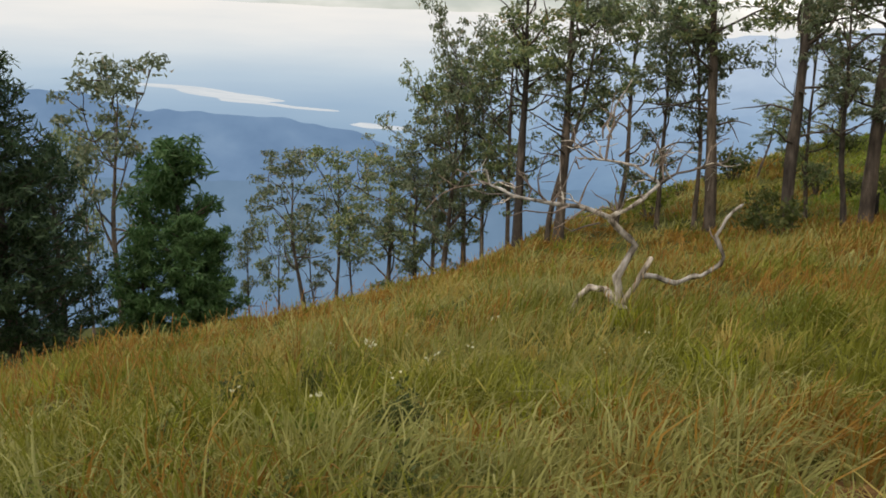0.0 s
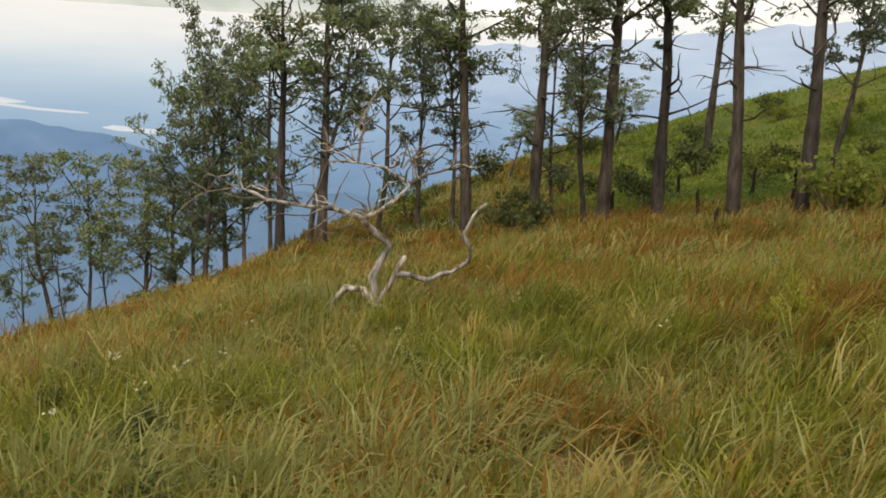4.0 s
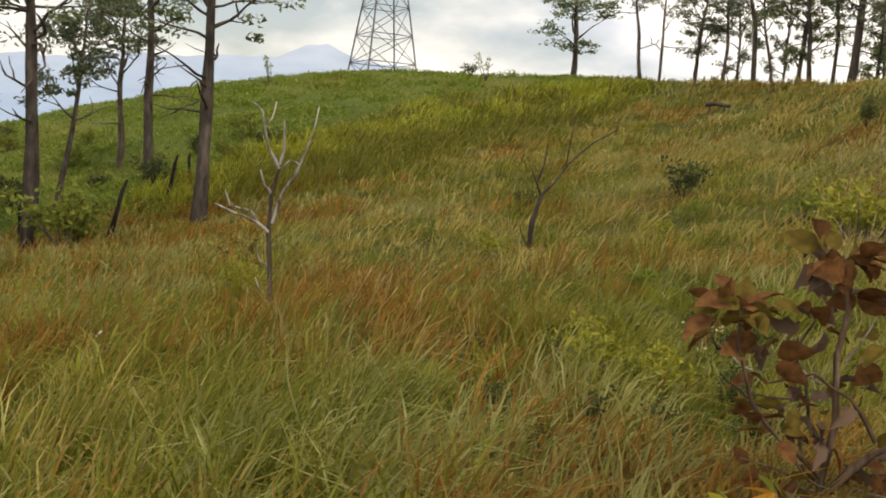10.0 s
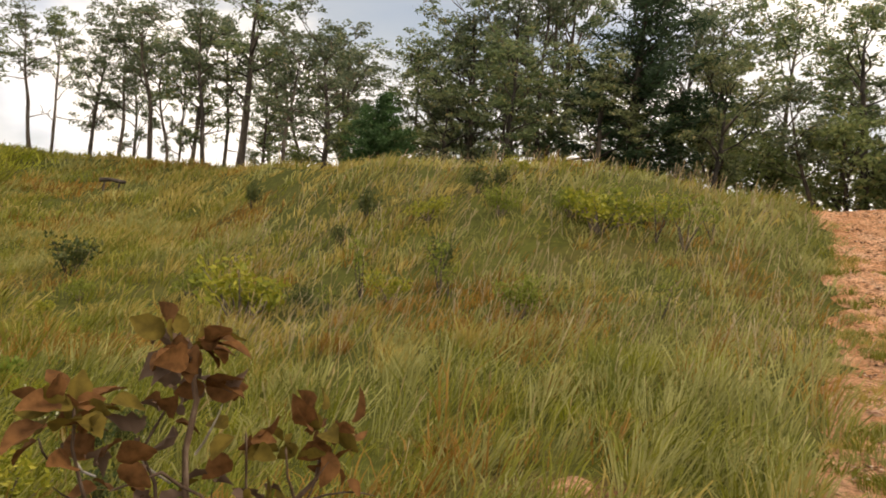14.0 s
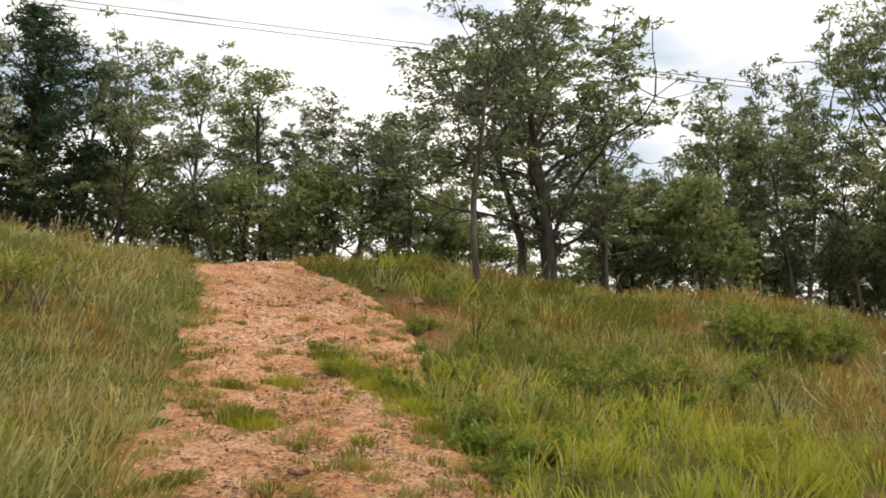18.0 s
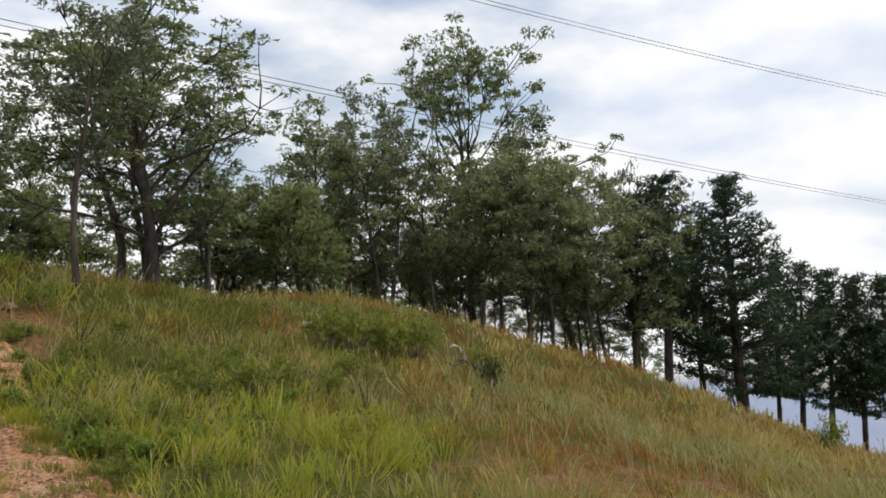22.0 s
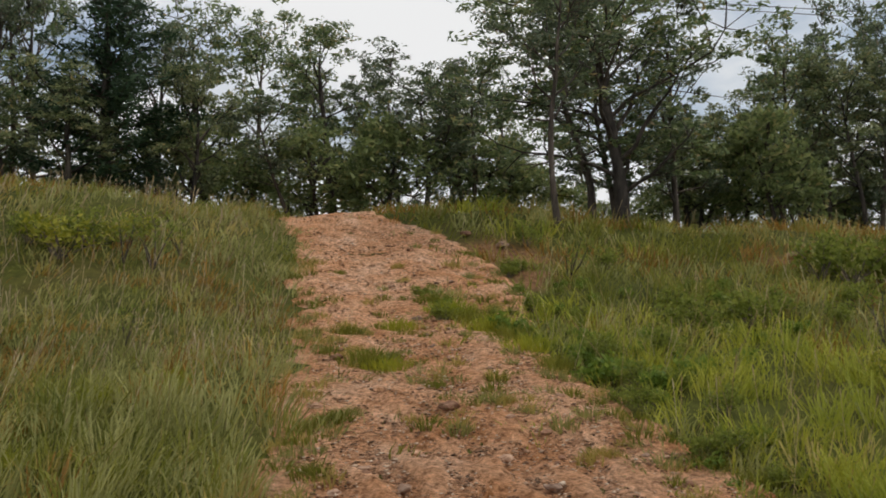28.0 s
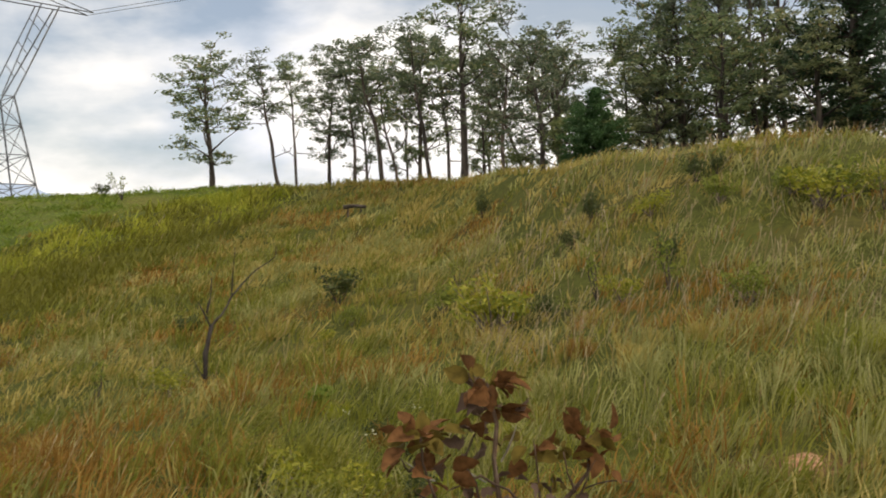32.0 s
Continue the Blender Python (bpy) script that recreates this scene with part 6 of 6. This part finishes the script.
M_STONE = barky("pale_stone", [(0.3, (0.32, 0.19, 0.12)), (0.6, (0.52, 0.35, 0.24)), (0.8, (0.66, 0.52, 0.40))], 20.0, (1, 1, 1), 0.9)
M_CLOD = barky("reddish_clod", [(0.3, (0.20, 0.10, 0.06)), (0.6, (0.33, 0.19, 0.12)), (0.8, (0.45, 0.30, 0.21))], 20.0, (1, 1, 1), 0.95)
stones = [stone_mesh(k, (M_CLOD, M_STONE)[k % 2]) for k in range(6)]
rng = np.random.default_rng(4)
scatter = []
while len(scatter) < 55:
    az, r = 116 + 30 * rng.random(), 6.5 + 11 * rng.random()
    p = spot(az, r)
    if trail_width(p.x, p.y) > 0.1:
        scatter.append((az, r, 0.016 + 0.032 * rng.random() ** 2, int(rng.integers(0, 6))))
for az, r, s, k in tuple(scatter) + ((125.2, 8.4, 0.09, 0), (129.6, 17.0, 0.10, 1), (127.4, 17.6, 0.10, 2), (146.4, 18.6, 0.14, 3), (117.5, 8.6, 0.05, 1), (122, 6.6, 0.05, 3), (128, 7.2, 0.06, 5), (119, 10.5, 0.07, 0), (124, 12.6, 0.06, 1), (130.4, 6.6, 0.05, 3)):
    ob = new("stone", stones[k])
    ob.matrix_world = Matrix.Translation(on_ground(az, r, 0.05 + s * 0.2)) @ Matrix.Rotation(az, 4, "Z") @ Matrix.Diagonal((s * 1.2, s, s * 0.9, 1))
    tagged(ob, "pale weathered stone on the dirt track" if k % 2 else "reddish clod of earth on the track", "stone", "stones on the track")


def tuft_mesh(seed, count, reach, tall, mat):
    rng = np.random.default_rng(seed)
    a = rng.random(count) * 6.28
    q = rng.random(count) ** 0.7 * reach
    b = np.stack([q * np.cos(a), q * np.sin(a), np.full(count, -0.03)], 1)
    h = tall * (0.5 + 0.6 * rng.random(count)) * (1.15 - 0.5 * q / reach)
    lean = np.stack([np.cos(a) * 0.30 + 0.16 * rng.normal(size=count), np.sin(a) * 0.30 + 0.16 * rng.normal(size=count)], 1) * h[:, None]
    ang = rng.random(count) * np.pi
    side = np.stack([np.cos(ang), np.sin(ang), 0 * ang], 1) * 0.006
    mid = b + np.concatenate([lean * 0.35, (h * 0.6)[:, None]], 1)
    tip = b + np.concatenate([lean * 1.2, (h * 0.9)[:, None]], 1)
    v = np.stack([b - side, b + side, mid + side * 0.8, mid - side * 0.8, tip], 1)
    tri = np.array([[0, 1, 2], [0, 2, 3], [3, 2, 4]])
    me = mesh_from("grass_tuft", v.reshape(-1, 3), (np.arange(count)[:, None, None] * 5 + tri[None]).reshape(-1, 3), mat)
    return toned(me, np.full(count * 5, 0.25 + 0.5 * rng.random()))


TUFTS = [tuft_mesh(300 + k, 260, 0.30, 0.24, M_GRASS[("green", "lush", "straw", "green")[k]]) for k in range(4)]
for az, r, size, k in ((120.9, 10.4, 1.3, 0), (121.9, 10.2, 1.0, 1), (119.6, 11.9, 0.85, 0), (122.7, 12.3, 1.0, 1), (126.0, 12.9, 1.3, 1), (127.4, 12.6, 1.4, 3), (128.4, 12.2, 1.4, 1), (125.0, 13.3, 1.0, 0), (117.8, 8.2, 0.7, 0), (129.4, 11.6, 1.3, 3), (130.4, 11.0, 1.3, 1),
                       (128.5, 8.5, 0.5, 2), (124.6, 9.4, 0.5, 0), (131.8, 10.2, 1.1, 3), (123.2, 15.5, 0.6, 2), (119.5, 15.0, 0.5, 0), (133.6, 7.4, 0.55, 2), (116.9, 7.0, 0.7, 0)):
    ob = new("grass_tuft", TUFTS[k])
    ob.matrix_world = Matrix.Translation(on_ground(az, r, 0.04)) @ Matrix.Rotation(az * 3, 4, "Z") @ Matrix.Diagonal((size * 0.95, size * 0.7, size * 0.8, 1))
    tagged(ob, "small tuft of grass growing on the bare track", "grass tuft", "tufts on the track")


CLUMPS = [tuft_mesh(320 + k, 90, 0.15, 0.27, M_GRASS[("straw", "lush", "grey", "rust")[k]]) for k in range(4)]
CLUMP_WORDS = ("clump of dry straw grass in the field", "clump of fresh green grass shoots", "pale grey-green grass tussock", "clump of rust-brown dead grass")
rng = np.random.default_rng(61)
for k in range(150):
    az, r = -26 + 136 * rng.random(), 3.6 + 6.5 * rng.random() ** 1.3
    p = spot(az, r)
    if trail_width(p.x, p.y) > -0.4:
        continue
    j = (0, 1, 1, 3, 2, 0)[k % 6]
    s = 0.8 + 0.6 * rng.random()
    ob = new("grass_clump", CLUMPS[j])
    ob.matrix_world = Matrix.Translation(on_ground(az, r)) @ Matrix.Rotation(az * 5, 4, "Z") @ Matrix.Diagonal((s * 1.1, s * 1.1, s, 1))
    tagged(ob, CLUMP_WORDS[j], "grass clump", "grass clumps in the field")


rng = np.random.default_rng(63)
FRINGE = [tuft_mesh(340 + k, 60, 0.12, 0.16, M_GRASS[("green", "grey", "straw")[k]]) for k in range(3)]
made = 0
while made < 240:
    az, r = 110 + 34 * rng.random(), 6.0 + 12 * rng.random()
    p = spot(az, r)
    w = float(trail_width(p.x, p.y))
    if -0.1 < w < (0.35 if az < 122 else 0.9) * (1 - rng.random()) ** 1.3:
        s = 0.5 + 0.7 * rng.random()
        ob = new("grass_tuft", FRINGE[made % 3])
        ob.matrix_world = Matrix.Translation(on_ground(az, r, 0.03)) @ Matrix.Rotation(az * 7, 4, "Z") @ Matrix.Diagonal((s, s, s, 1))
        tagged(ob, "small thin tuft of grass at the track's edge", "grass tuft", "tufts on the track")
        made += 1


def gravel(count, seed):
    rng = np.random.default_rng(seed)
    a = np.radians(rng.uniform(104, 182, count * 3))
    r = 3.2 * (22 / 3.2) ** rng.random(count * 3)
    x, y = r * np.sin(a), r * np.cos(a)
    ok = trail_width(x, y) > 0.02
    x, y, r = x[ok][:count], y[ok][:count], r[ok][:count]
    n = len(x)
    s = (0.005 + 0.014 * rng.random(n) ** 4 + 0.0008 * r)[:, None, None]
    octa = np.array([[1, 0, 0], [0, 1, 0], [-1, 0, 0], [0, -1, 0], [0, 0, 0.35], [0, 0, -0.35]], float)
    v = octa[None] * (1 + 0.5 * rng.normal(size=(n, 6, 1))) * s
    v += np.stack([x, y, lie(x, y) + 0.055], 1)[:, None]
    tri = np.array([[0, 1, 4], [1, 2, 4], [2, 3, 4], [3, 0, 4], [1, 0, 5], [2, 1, 5], [3, 2, 5], [0, 3, 5]])
    f = (np.arange(n)[:, None, None] * 6 + tri[None]).reshape(-1, 3)
    m = leafy("track_gravel", [(0.0, (0.08, 0.05, 0.03)), (0.4, (0.28, 0.15, 0.085)), (0.75, (0.50, 0.31, 0.19)), (1.0, (0.78, 0.62, 0.46))], None, 1, 0, 0.0, 0.95, 0.1)
    tagged(new("gravel", mesh_from("gravel", v.reshape(-1, 3), f, m)), "loose reddish gravel and chips on the dirt track", "gravel", kind="stuff")


gravel(26000, 6)


def seed_heads(count, seed, a0, a1, r0, r1, tall, name, mat, label):
    """Stalks that stand above the grass, each with a narrow plume."""
    rng = np.random.default_rng(seed)
    a = np.radians(rng.uniform(a0, a1, count))
    r = r0 * (r1 / r0) ** rng.random(count)
    x, y = r * np.sin(a), r * np.cos(a)
    ok = trail_width(x, y) < -0.1
    x, y, r = x[ok], y[ok], r[ok]
    n = len(x)
    h = tall * (0.7 + 0.5 * rng.random(n))
    b = np.stack([x, y, lie(x, y)], 1)
    tilt = np.stack([0.18 + 0.28 * rng.normal(size=n), -0.28 + 0.28 * rng.normal(size=n), np.ones(n)], 1)
    top = b + tilt * h[:, None]
    neck = b + tilt * (h * 0.80)[:, None]
    ang = rng.random(n) * np.pi
    side = np.stack([np.cos(ang), np.sin(ang), 0 * ang], 1)
    w = np.maximum(0.002, 0.0003 * r)[:, None]
    pw = np.maximum(0.006, 0.0006 * r)[:, None]
    midp = b + tilt * (h * 0.9)[:, None]
    v = np.stack([b - side * w, b + side * w, neck + side * w, neck - side * w, midp + side * pw, midp - side * pw, top], 1)
    tri = np.array([[0, 1, 2], [0, 2, 3], [3, 2, 4], [3, 4, 5], [5, 4, 6]])
    f = (np.arange(n)[:, None, None] * 7 + tri[None]).reshape(-1, 3)
    me = toned(mesh_from(name, v.reshape(-1, 3), f, mat), np.repeat(rng.random(n), 7))
    tagged(new(name, me), label, "grass", kind="stuff")


M_SEED = grass_material("tan_seed_heads", [(0.0, (0.30, 0.20, 0.08)), (0.5, (0.45, 0.33, 0.15)), (1.0, (0.66, 0.54, 0.32))], None)
M_SEED_RUST = grass_material("rusty_seed_heads", [(0.0, (0.26, 0.11, 0.03)), (0.5, (0.42, 0.21, 0.05)), (1.0, (0.58, 0.34, 0.10))], None)
seed_heads(1100, 1, 108, 184, 6, 34, 0.55, "seed_heads", M_SEED, "tan seed heads standing above the grass")
seed_heads(1200, 2, -32, 44, 8, 24, 0.5, "seed_heads_rusty", M_SEED_RUST, "rusty orange seed heads above the grass")
seed_heads(500, 3, 48, 108, 6, 40, 0.48, "seed_heads_pale", M_SEED, "pale straw seed heads among the grass")
M_PLUME = grass_material("pinkish_plumes", [(0.0, (0.34, 0.23, 0.12)), (0.5, (0.46, 0.34, 0.20)), (1.0, (0.62, 0.51, 0.34))], None)
seed_heads(1300, 5, 82, 116, 9.5, 21, 0.36, "seed_plumes", M_PLUME, "feathery pinkish straw plumes over the rise")
seed_heads(700, 6, 155, 184, 11, 26, 0.5, "seed_plumes_dry", M_SEED, "dry golden seed heads on the slope")
